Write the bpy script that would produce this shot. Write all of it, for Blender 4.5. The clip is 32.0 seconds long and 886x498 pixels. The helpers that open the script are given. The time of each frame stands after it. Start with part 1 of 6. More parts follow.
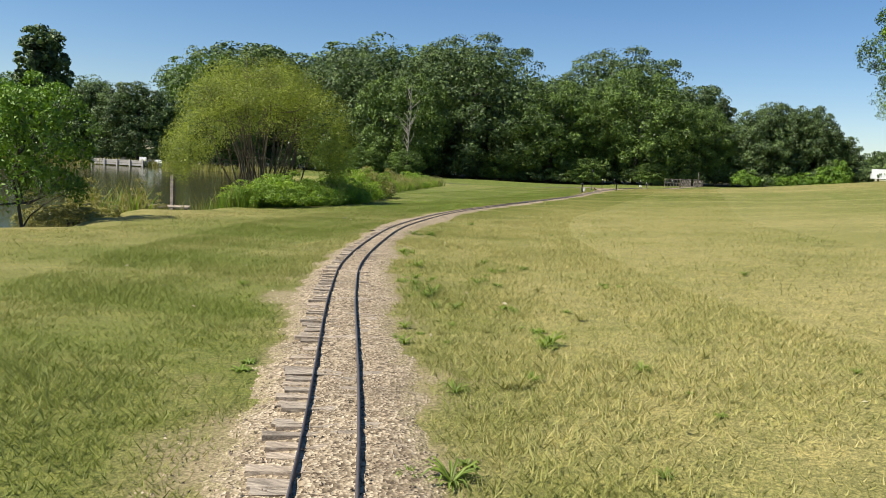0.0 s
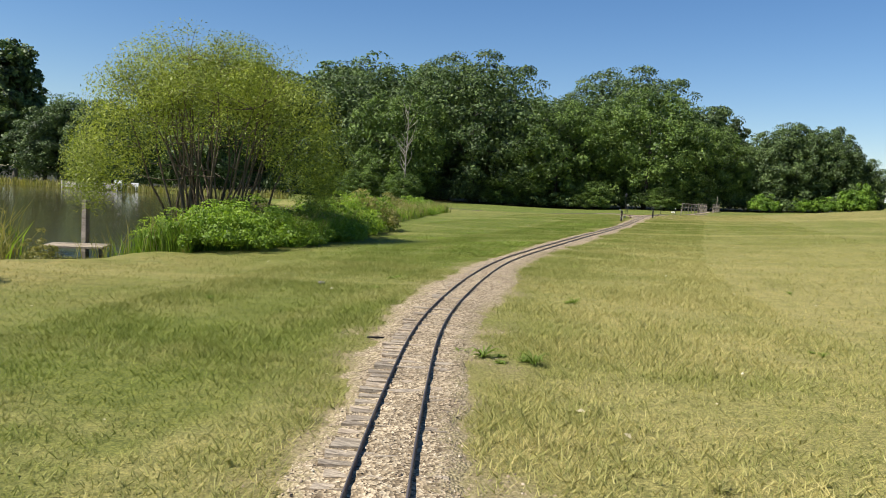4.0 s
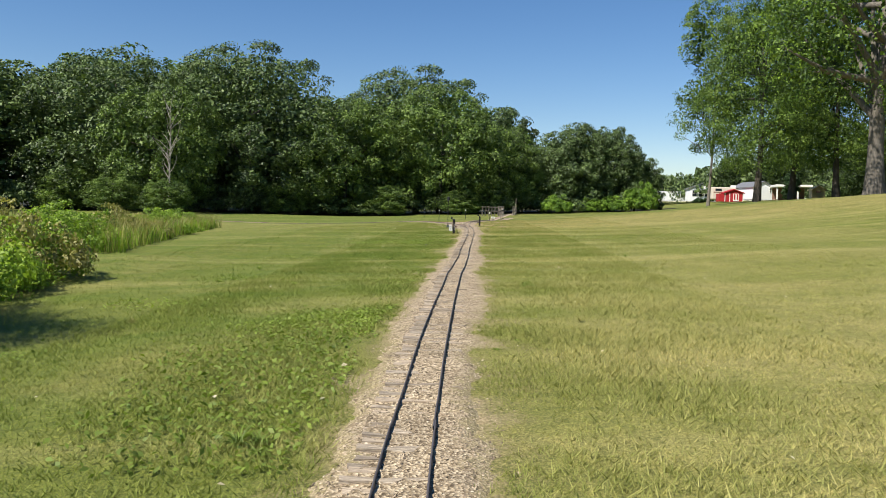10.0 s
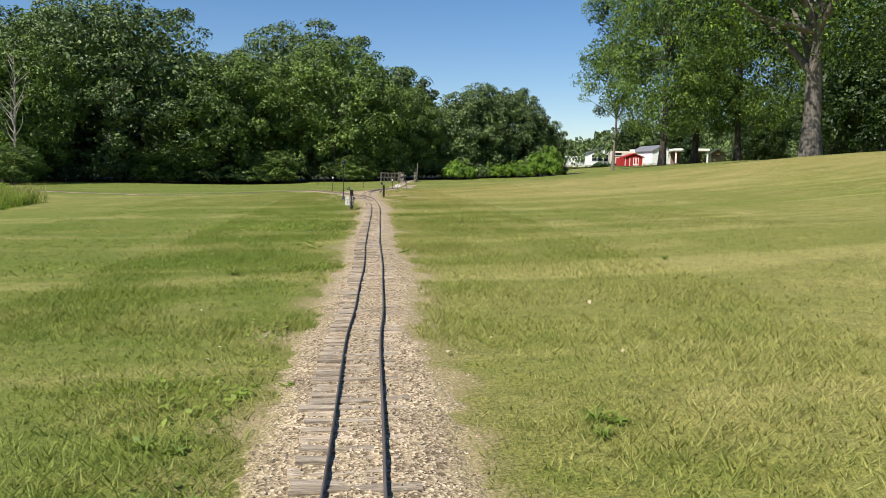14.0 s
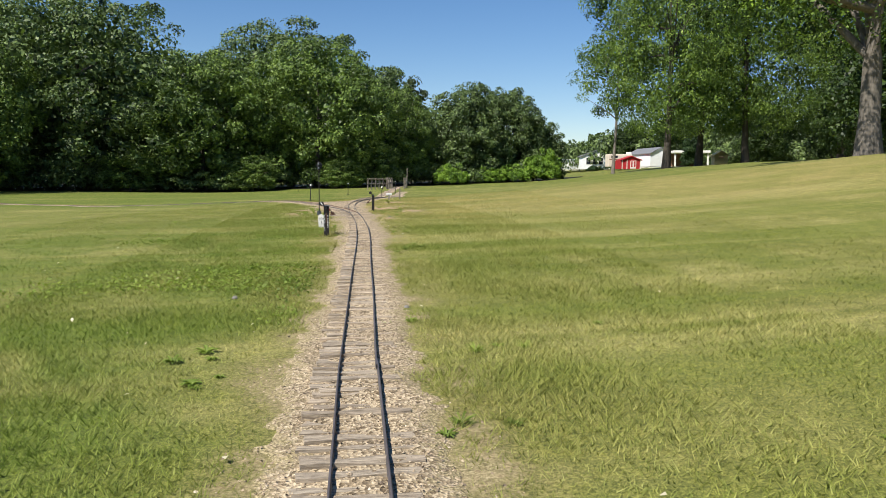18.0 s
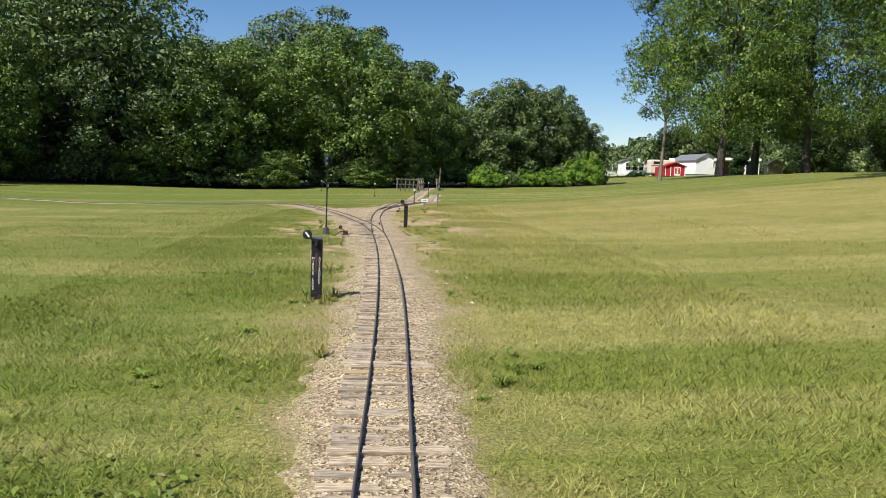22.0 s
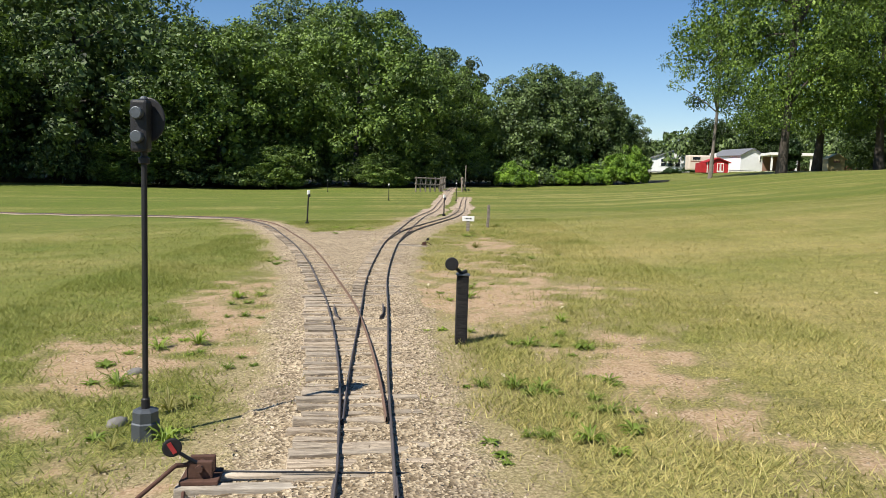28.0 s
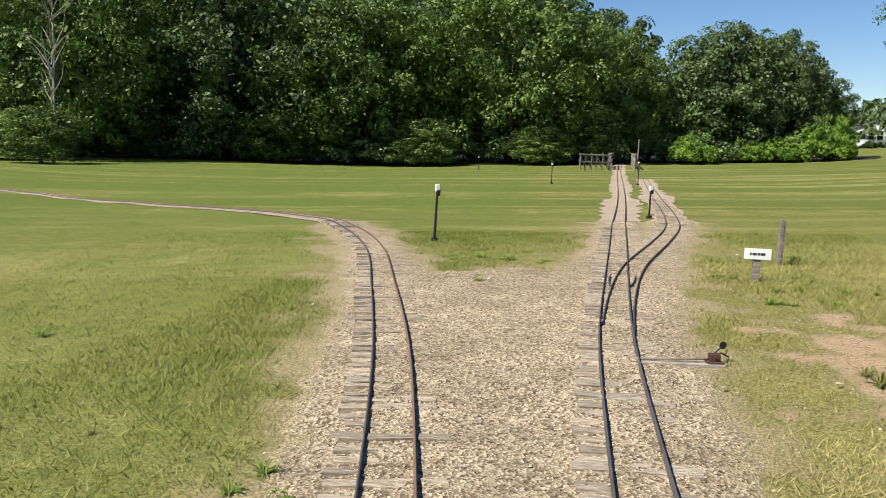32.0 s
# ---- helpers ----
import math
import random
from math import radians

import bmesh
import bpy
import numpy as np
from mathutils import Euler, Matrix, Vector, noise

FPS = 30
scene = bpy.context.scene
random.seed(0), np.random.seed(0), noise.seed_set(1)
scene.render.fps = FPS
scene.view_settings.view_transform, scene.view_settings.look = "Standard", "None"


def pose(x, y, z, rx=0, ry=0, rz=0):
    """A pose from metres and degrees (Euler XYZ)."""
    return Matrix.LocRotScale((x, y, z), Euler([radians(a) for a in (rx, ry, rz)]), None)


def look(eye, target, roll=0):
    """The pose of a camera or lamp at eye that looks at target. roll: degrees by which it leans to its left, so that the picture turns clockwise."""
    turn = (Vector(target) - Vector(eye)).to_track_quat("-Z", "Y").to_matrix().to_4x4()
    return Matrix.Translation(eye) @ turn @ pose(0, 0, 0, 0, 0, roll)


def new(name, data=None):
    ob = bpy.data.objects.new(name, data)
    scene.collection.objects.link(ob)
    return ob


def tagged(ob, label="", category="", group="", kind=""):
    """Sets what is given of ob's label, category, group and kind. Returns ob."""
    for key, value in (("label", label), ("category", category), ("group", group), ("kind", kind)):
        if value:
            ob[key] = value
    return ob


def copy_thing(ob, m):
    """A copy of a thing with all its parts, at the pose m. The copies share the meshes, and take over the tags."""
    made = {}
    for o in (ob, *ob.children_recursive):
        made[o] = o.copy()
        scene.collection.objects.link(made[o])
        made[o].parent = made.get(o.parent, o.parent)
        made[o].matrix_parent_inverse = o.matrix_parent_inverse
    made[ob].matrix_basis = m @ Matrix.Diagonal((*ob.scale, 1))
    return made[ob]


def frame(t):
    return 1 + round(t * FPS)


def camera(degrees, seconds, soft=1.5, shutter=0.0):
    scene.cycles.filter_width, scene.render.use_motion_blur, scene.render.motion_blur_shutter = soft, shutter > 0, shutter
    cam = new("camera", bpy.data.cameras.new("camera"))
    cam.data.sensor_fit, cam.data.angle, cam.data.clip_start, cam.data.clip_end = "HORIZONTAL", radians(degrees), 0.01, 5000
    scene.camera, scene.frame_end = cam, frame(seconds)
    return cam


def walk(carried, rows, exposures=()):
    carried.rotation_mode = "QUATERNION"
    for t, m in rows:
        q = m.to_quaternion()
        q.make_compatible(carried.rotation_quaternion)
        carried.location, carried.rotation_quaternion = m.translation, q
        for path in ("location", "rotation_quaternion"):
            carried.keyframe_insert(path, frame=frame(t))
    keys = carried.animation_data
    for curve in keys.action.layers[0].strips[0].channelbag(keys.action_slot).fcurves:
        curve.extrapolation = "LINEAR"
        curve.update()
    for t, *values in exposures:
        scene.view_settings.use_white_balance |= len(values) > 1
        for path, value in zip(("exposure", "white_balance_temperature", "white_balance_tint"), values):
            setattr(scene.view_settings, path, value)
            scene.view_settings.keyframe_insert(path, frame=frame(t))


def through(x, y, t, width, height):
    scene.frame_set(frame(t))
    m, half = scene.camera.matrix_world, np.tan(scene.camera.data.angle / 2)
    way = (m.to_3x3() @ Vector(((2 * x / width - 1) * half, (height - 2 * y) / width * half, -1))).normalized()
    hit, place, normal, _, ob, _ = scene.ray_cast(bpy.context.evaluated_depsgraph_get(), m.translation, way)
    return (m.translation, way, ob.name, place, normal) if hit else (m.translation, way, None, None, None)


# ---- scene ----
cam = camera(60.4, 32.0, soft=0.5)
EXPOSURES = ((0.0, 0.66), (32.0, 0.66))
LEVEL = pose(-4.5, 0, 0) @ pose(0, 0, 0, 0, -2.0, 0) @ pose(4.5, 0, 0)
PATH = [
    (0, (0.742, -1.681, 0.92), (0.126, 0.212, 0.726), 1.0),
    (0.5, (0.41, -0.948, 0.938), (-0.207, 0.946, 0.76), 1.3),
    (1, (0.074, -0.195, 0.962), (-0.538, 1.702, 0.798), 1.7),
    (1.5, (-0.267, 0.57, 0.963), (-0.876, 2.469, 0.81), 1.7),
    (2, (-0.625, 1.348, 0.962), (-1.243, 3.244, 0.817), 1.5),
    (2.5, (-0.988, 2.118, 0.962), (-1.615, 4.012, 0.826), 1.1),
    (4.5, (-2.495, 5.704, 0.946), (-3.08, 7.613, 0.82), 0.9),
    (5, (-2.782, 6.461, 0.963), (-3.34, 8.378, 0.85), 0.7),
    (5.5, (-3.048, 7.209, 0.978), (-3.574, 9.136, 0.884), 0.6),
    (6, (-3.32, 7.969, 0.997), (-3.81, 9.906, 0.917), 0.9),
    (6.5, (-3.546, 8.738, 0.993), (-3.994, 10.686, 0.923), 0.9),
    (7, (-3.735, 9.498, 0.994), (-4.124, 11.459, 0.929), 0.6),
    (7.5, (-3.892, 10.252, 1.003), (-4.213, 12.225, 0.939), 0.2),
    (8, (-4.049, 11.103, 0.994), (-4.306, 13.086, 0.925), 0.0),
    (8.5, (-4.187, 11.901, 0.991), (-4.393, 13.888, 0.914), -0.2),
    (9, (-4.314, 12.686, 0.995), (-4.473, 14.678, 0.911), -0.4),
    (9.5, (-4.418, 13.472, 1.001), (-4.524, 15.467, 0.907), -0.7),
    (10, (-4.491, 14.281, 0.997), (-4.548, 16.277, 0.885), -0.7),
    (10.5, (-4.542, 15.098, 0.991), (-4.56, 17.094, 0.856), -1.0),
    (11, (-4.577, 15.927, 0.989), (-4.557, 17.92, 0.83), -1.8),
    (11.5, (-4.622, 16.744, 0.986), (-4.552, 18.736, 0.812), -2.4),
    (12, (-4.644, 17.601, 0.989), (-4.516, 19.589, 0.808), -2.5),
    (12.5, (-4.653, 18.431, 0.993), (-4.477, 20.414, 0.807), -2.0),
    (13, (-4.645, 19.256, 0.987), (-4.44, 21.236, 0.799), -1.5),
    (13.5, (-4.639, 20.087, 0.984), (-4.426, 22.066, 0.784), -0.9),
    (15.5, (-4.614, 23.305, 0.973), (-4.411, 25.283, 0.764), -2.3),
    (16, (-4.61, 24.067, 0.983), (-4.407, 26.047, 0.791), -2.3),
    (16.5, (-4.594, 24.854, 0.987), (-4.39, 26.835, 0.805), -2.2),
    (17, (-4.582, 25.645, 0.995), (-4.367, 27.625, 0.815), -2.3),
    (17.5, (-4.558, 26.435, 0.995), (-4.322, 28.413, 0.812), -2.1),
    (18, (-4.516, 27.24, 0.986), (-4.27, 29.216, 0.794), -1.6),
    (18.5, (-4.48, 28.018, 0.971), (-4.238, 29.993, 0.773), -1.3),
    (19, (-4.47, 28.796, 0.977), (-4.236, 30.773, 0.785), -1.1),
    (19.5, (-4.466, 29.568, 0.993), (-4.238, 31.547, 0.815), -0.8),
    (20, (-4.449, 30.351, 1.004), (-4.223, 32.332, 0.841), -0.8),
    (20.5, (-4.42, 31.098, 1.022), (-4.2, 33.079, 0.867), -0.8),
    (21, (-4.415, 31.822, 1.03), (-4.206, 33.805, 0.875), -0.4),
    (21.5, (-4.404, 32.625, 1.041), (-4.211, 34.609, 0.875), 0.0),
    (22, (-4.391, 33.399, 1.038), (-4.214, 35.382, 0.85), 0.0),
    (22.5, (-4.366, 34.099, 1.053), (-4.202, 36.082, 0.845), -0.2),
    (23, (-4.333, 34.778, 1.078), (-4.172, 36.76, 0.867), -0.9),
    (23.5, (-4.305, 35.521, 1.112), (-4.14, 37.503, 0.903), -1.4),
    (24, (-4.286, 36.237, 1.147), (-4.118, 38.219, 0.936), -1.2),
    (24.5, (-4.259, 37.097, 1.161), (-4.093, 39.079, 0.95), -0.9),
    (26.5, (-4.214, 40.456, 1.141), (-4.042, 42.438, 0.936), -1.2),
    (27, (-4.214, 41.281, 1.119), (-4.051, 43.263, 0.914), -0.9),
    (27.5, (-4.214, 42.129, 1.099), (-4.067, 44.114, 0.895), -0.7),
    (28, (-4.234, 42.953, 1.109), (-4.102, 44.939, 0.914), -0.2),
    (28.5, (-4.241, 43.773, 1.122), (-4.125, 45.76, 0.931), 0.3),
    (29, (-4.255, 44.617, 1.117), (-4.163, 46.606, 0.927), 0.5),
    (29.5, (-4.284, 45.447, 1.123), (-4.233, 47.437, 0.923), 0.6),
    (30, (-4.309, 46.208, 1.117), (-4.322, 48.196, 0.896), 0.0),
    (30.5, (-4.344, 47.058, 1.134), (-4.419, 49.041, 0.889), -0.5),
    (31, (-4.39, 47.886, 1.155), (-4.517, 49.866, 0.904), -0.8),
    (31.5, (-4.492, 48.717, 1.207), (-4.68, 50.692, 0.953), -0.6),
    (32, (-4.658, 49.621, 1.209), (-4.921, 51.586, 0.95), -0.3),
]

walk(cam, [(t, LEVEL @ look(eye, target, roll)) for t, eye, target, roll in PATH], EXPOSURES)

# ---- daylight ----
SUN_EL, SUN_FROM = 51.0, Vector((-0.79, -0.61, 0)).normalized()
world = bpy.data.worlds.new("sky")
scene.world = world
world.use_nodes = True
sky = world.node_tree.nodes.new("ShaderNodeTexSky")
sky.sky_type, sky.sun_disc = "NISHITA", False
sky.sun_elevation, sky.sun_rotation = radians(SUN_EL), math.atan2(SUN_FROM.x, SUN_FROM.y)
sky.air_density, sky.dust_density, sky.ozone_density, sky.altitude = 1.0, 0.1, 1.6, 250
tint = world.node_tree.nodes.new("ShaderNodeHueSaturation")
tint.inputs["Saturation"].default_value = 1.25
world.node_tree.links.new(sky.outputs[0], tint.inputs["Color"])
balance = world.node_tree.nodes.new("ShaderNodeMix")
balance.data_type, balance.blend_type = "RGBA", "MULTIPLY"
balance.inputs[0].default_value = 1.0
balance.inputs[7].default_value = (0.97, 0.98, 1.07, 1)
world.node_tree.links.new(tint.outputs[0], balance.inputs[6])
world.node_tree.links.new(balance.outputs[2], world.node_tree.nodes["Background"].inputs[0])
world.node_tree.nodes["Background"].inputs[1].default_value = 0.070
sun = new("sun", bpy.data.lights.new("sun", "SUN"))
sun.data.energy, sun.data.angle, sun.data.color = 5.0, radians(0.53), (1.0, 0.95, 0.86)
sun.matrix_basis = look(SUN_FROM * 50 * math.cos(radians(SUN_EL)) + Vector((0, 0, 50 * math.sin(radians(SUN_EL)))), (0, 0, 0))


# ---- small tools ----
def part(name, bm, material, parent=None, label="", kind="", smooth=False):
    """Links a bmesh as one mesh object, under a thing or a part where one is given."""
    me = bpy.data.meshes.new(name)
    bm.normal_update()
    bm.to_mesh(me)
    bm.free()
    me.materials.append(material)
    if smooth:
        me.shade_smooth()
    ob = new(name, me)
    if parent is not None:
        ob.parent = parent
    return tagged(ob, label=label, kind=kind)


def mesh_ob(name, verts, faces, material, parent=None, label="", kind="", smooth=False):
    """The same from plain arrays, for large meshes; faces all of one corner count."""
    verts, faces = np.asarray(verts, dtype=np.float32), np.asarray(faces, dtype=np.int32)
    me = bpy.data.meshes.new(name)
    n, k = faces.shape
    me.vertices.add(len(verts))
    me.vertices.foreach_set("co", verts.ravel())
    me.loops.add(n * k)
    me.loops.foreach_set("vertex_index", faces.ravel())
    me.polygons.add(n)
    me.polygons.foreach_set("loop_start", np.arange(0, n * k, k, dtype=np.int32))
    me.polygons.foreach_set("loop_total", np.full(n, k, dtype=np.int32))
    if smooth:
        me.polygons.foreach_set("use_smooth", np.ones(n, dtype=bool))
    me.update(calc_edges=True)
    me.materials.append(material)
    ob = new(name, me)
    if parent is not None:
        ob.parent = parent
    return tagged(ob, label=label, kind=kind)


def thing(name, m, label, category, group="", kind=""):
    ob = new(name)
    ob.empty_display_size = 0.2
    ob.matrix_basis = m
    return tagged(ob, label=label, category=category, group=group, kind=kind)


def box(bm, x0, x1, y0, y1, z0, z1, bevel=0.0):
    """A box, bevelled where asked, added to bm."""
    m = Matrix.Translation(((x0 + x1) / 2, (y0 + y1) / 2, (z0 + z1) / 2)) @ Matrix.Diagonal((x1 - x0, y1 - y0, z1 - z0, 1))
    made = bmesh.ops.create_cube(bm, size=1, matrix=m)
    if bevel:
        edges = list({e for v in made["verts"] for e in v.link_edges})
        bmesh.ops.bevel(bm, geom=edges, offset=bevel, segments=2, affect="EDGES", profile=0.6)
    return bm


def boxed(*a, **k):
    return box(bmesh.new(), *a, **k)


def tube(bm, a, b, r0, r1=None, sides=10, caps=True):
    """A tapered rod from a to b, added to bm."""
    a, b = Vector(a), Vector(b)
    r1 = r0 if r1 is None else r1
    m = Matrix.Translation((a + b) / 2) @ (b - a).to_track_quat("Z", "Y").to_matrix().to_4x4()
    bmesh.ops.create_cone(bm, cap_ends=caps, segments=sides, radius1=r0, radius2=max(r1, 1e-4), depth=(b - a).length, matrix=m)
    return bm


def tubed(*a, **k):
    return tube(bmesh.new(), *a, **k)


def lathe(profile, sides=20, axis=None):
    """A turned shape from (radius, height) pairs."""
    bm = bmesh.new()
    rings = []
    for r, z in profile:
        rings.append([bm.verts.new((r * math.cos(6.28318 * i / sides), r * math.sin(6.28318 * i / sides), z)) for i in range(sides)])
    for a, b in zip(rings, rings[1:]):
        for i in range(sides):
            bm.faces.new((a[i], a[(i + 1) % sides], b[(i + 1) % sides], b[i]))
    bm.faces.new(rings[0][::-1])
    bm.faces.new(rings[-1])
    if axis is not None:
        bmesh.ops.transform(bm, matrix=axis, verts=bm.verts)
    return bm


def writing(text, size, material, parent, m, name="lettering", spacing=1.0, line=1.0):
    """Letters in the built-in font, as a thin mesh."""
    cu = bpy.data.curves.new("text", "FONT")
    cu.body, cu.size, cu.extrude, cu.align_x, cu.align_y = text, size, 0.0012, "CENTER", "CENTER"
    cu.space_character, cu.space_line, cu.resolution_u = spacing, line, 3
    tmp = bpy.data.objects.new("text", cu)
    scene.collection.objects.link(tmp)
    me = bpy.data.meshes.new_from_object(tmp.evaluated_get(bpy.context.evaluated_depsgraph_get()))
    bpy.data.objects.remove(tmp)
    me.materials.clear()
    me.materials.append(material)
    ob = new(name, me)
    ob.parent = parent
    ob.matrix_basis = m
    return ob


def rng_of(seed):
    return np.random.default_rng(seed)


def fbm(x, y, scale, seed=0.0, octaves=3):
    """Soft noise for single places."""
    return noise.fractal(Vector((x / scale + seed, y / scale - seed, seed * 0.37)), 1.0, 2.0, octaves)


class Waves:
    """Smooth, seeded noise for whole arrays: a sum of turned sines."""

    def __init__(self, seed, scale, count=14):
        r = rng_of(seed)
        turn, self.phase = r.uniform(0, 6.283, count), r.uniform(0, 6.283, count)
        size = scale * r.uniform(0.55, 1.8, count)
        self.kx, self.ky, self.n = 6.283 * np.cos(turn) / size, 6.283 * np.sin(turn) / size, count

    def __call__(self, x, y):
        x, y = np.asarray(x, float), np.asarray(y, float)
        out = np.zeros(np.broadcast(x, y).shape)
        for kx, ky, p in zip(self.kx, self.ky, self.phase):
            out = out + np.sin(kx * x + ky * y + p)
        return out / math.sqrt(self.n / 2)


def step01(v, a, b):
    u = np.clip((np.asarray(v, float) - a) / (b - a), 0, 1)
    return u * u * (3 - 2 * u)


# ---- materials ----
class Mat:
    """A node material under construction."""

    def __init__(self, name, rough=0.8, metal=0.0, spec=0.3):
        self.m = bpy.data.materials.new(name)
        self.m.use_nodes = True
        self.t = self.m.node_tree
        self.b = self.t.nodes["Principled BSDF"]
        self.b.inputs["Roughness"].default_value = rough
        self.b.inputs["Metallic"].default_value = metal
        self.b.inputs["Specular IOR Level"].default_value = spec
        self.co = self.t.nodes.new("ShaderNodeTexCoord").outputs["Object"]
        self.geo = self.t.nodes.new("ShaderNodeNewGeometry")

    def node(self, kind, **k):
        n = self.t.nodes.new(kind)
        for key, value in k.items():
            n.inputs[key].default_value = value
        return n

    def link(self, a, b):
        self.t.links.new(a, b)

    def noise(self, scale, detail=4, rough=0.6, stretch=None, world=False, warp=0.0):
        n = self.node("ShaderNodeTexNoise", Scale=scale, Detail=detail, Roughness=rough, Distortion=warp)
        src = self.geo.outputs["Position"] if world else self.co
        if stretch:
            mp = self.node("ShaderNodeMapping")
            mp.inputs["Scale"].default_value = stretch
            self.link(src, mp.inputs["Vector"])
            src = mp.outputs["Vector"]
        self.link(src, n.inputs["Vector"])
        return n.outputs["Fac"]

    def ramp(self, fac, stops):
        r = self.t.nodes.new("ShaderNodeValToRGB")
        el = r.color_ramp.elements
        while len(el) < len(stops):
            el.new(0.5)
        for e, (p, c) in zip(el, stops):
            e.position, e.color = p, (*c, 1) if len(c) == 3 else c
        self.link(fac, r.inputs["Fac"])
        return r.outputs["Color"]

    def mix(self, fac, a, b, mode="MIX"):
        n = self.t.nodes.new("ShaderNodeMix")
        n.data_type, n.blend_type = "RGBA", mode
        for sock, v in ((n.inputs[0], fac), (n.inputs[6], a), (n.inputs[7], b)):
            if isinstance(v, (int, float)):
                sock.default_value = v
            elif isinstance(v, tuple):
                sock.default_value = (*v, 1)
            else:
                self.link(v, sock)
        return n.outputs[2]

    def colour(self, c):
        if isinstance(c, tuple):
            self.b.inputs["Base Color"].default_value = (*c, 1)
        else:
            self.link(c, self.b.inputs["Base Color"])
        return self

    def bump(self, fac, strength=0.4, distance=0.01):
        n = self.node("ShaderNodeBump", Strength=strength, Distance=distance)
        self.link(fac, n.inputs["Height"])
        self.link(n.outputs["Normal"], self.b.inputs["Normal"])
        return self

    def random(self):
        return self.t.nodes.new("ShaderNodeObjectInfo").outputs["Random"]

    def island(self):
        return self.geo.outputs["Random Per Island"]


def plain(name, colour, rough=0.7, metal=0.0, wear=0.25, scale=14.0, bump=0.15):
    """Paint, metal or plastic with soft stains and fine relief."""
    k = Mat(name, rough, metal)
    dark = tuple(c * (1 - wear) for c in colour)
    lite = tuple(min(1, c * (1 + wear * 0.6) + 0.01 * wear) for c in colour)
    k.colour(k.mix(k.noise(scale * 6, 3), k.ramp(k.noise(scale, 5), [(0.3, dark), (0.7, lite)]), colour))
    return k.bump(k.noise(scale * 8, 4), bump, 0.004).m


def timber(name, a, b, grain=30.0, rough=0.85, random=True, bump=0.6, world=False):
    """Weathered wood, with grain along x."""
    k = Mat(name, rough)
    g = k.noise(grain, 6, 0.75, stretch=(0.12, 1.0, 1.0), world=world, warp=0.6)
    c = k.ramp(g, [(0.34, a), (0.50, tuple((p + q) / 2 for p, q in zip(a, b))), (0.64, b)])
    c = k.mix(k.ramp(k.noise(6, 3), [(0.4, (0, 0, 0)), (0.75, (0.5, 0.5, 0.5))]), c, tuple(v * 0.55 for v in a))
    if random:
        c = k.mix(1.0, c, k.ramp(k.random(), [(0.0, (0.72, 0.70, 0.68)), (0.5, (1, 1, 1)), (1.0, (1.22, 1.16, 1.1))]), "MULTIPLY")
    return k.colour(c).bump(g, bump, 0.004).m


def foliage(name, deep, mid, bright, through=0.3, rough=0.55, clump=0.55):
    """Leaves: each its own shade, with light coming through."""
    k = Mat(name, rough, 0.0, 0.35)
    half = k.mix(0.5, k.ramp(k.island(), [(0.0, (0, 0, 0)), (1.0, (1, 1, 1))]), k.ramp(k.noise(clump, 3, world=True), [(0.36, (0, 0, 0)), (0.64, (1, 1, 1))]))
    c = k.ramp(half, [(0.1, deep), (0.5, mid), (0.95, bright)])
    k.colour(c)
    tr = k.node("ShaderNodeBsdfTranslucent")
    k.link(k.mix(1.0, c, (1.25, 1.35, 0.6), "MULTIPLY"), tr.inputs["Color"])
    mx = k.node("ShaderNodeMixShader")
    mx.inputs[0].default_value = through
    k.link(k.b.outputs[0], mx.inputs[1])
    k.link(tr.outputs[0], mx.inputs[2])
    k.link(mx.outputs[0], k.t.nodes["Material Output"].inputs["Surface"])
    return k.m


def bark(name, a, b):
    k = Mat(name, 0.9)
    g = k.noise(9, 6, 0.7, stretch=(1, 1, 0.18), warp=0.8)
    return k.colour(k.ramp(g, [(0.3, a), (0.7, b)])).bump(g, 0.9, 0.03).m


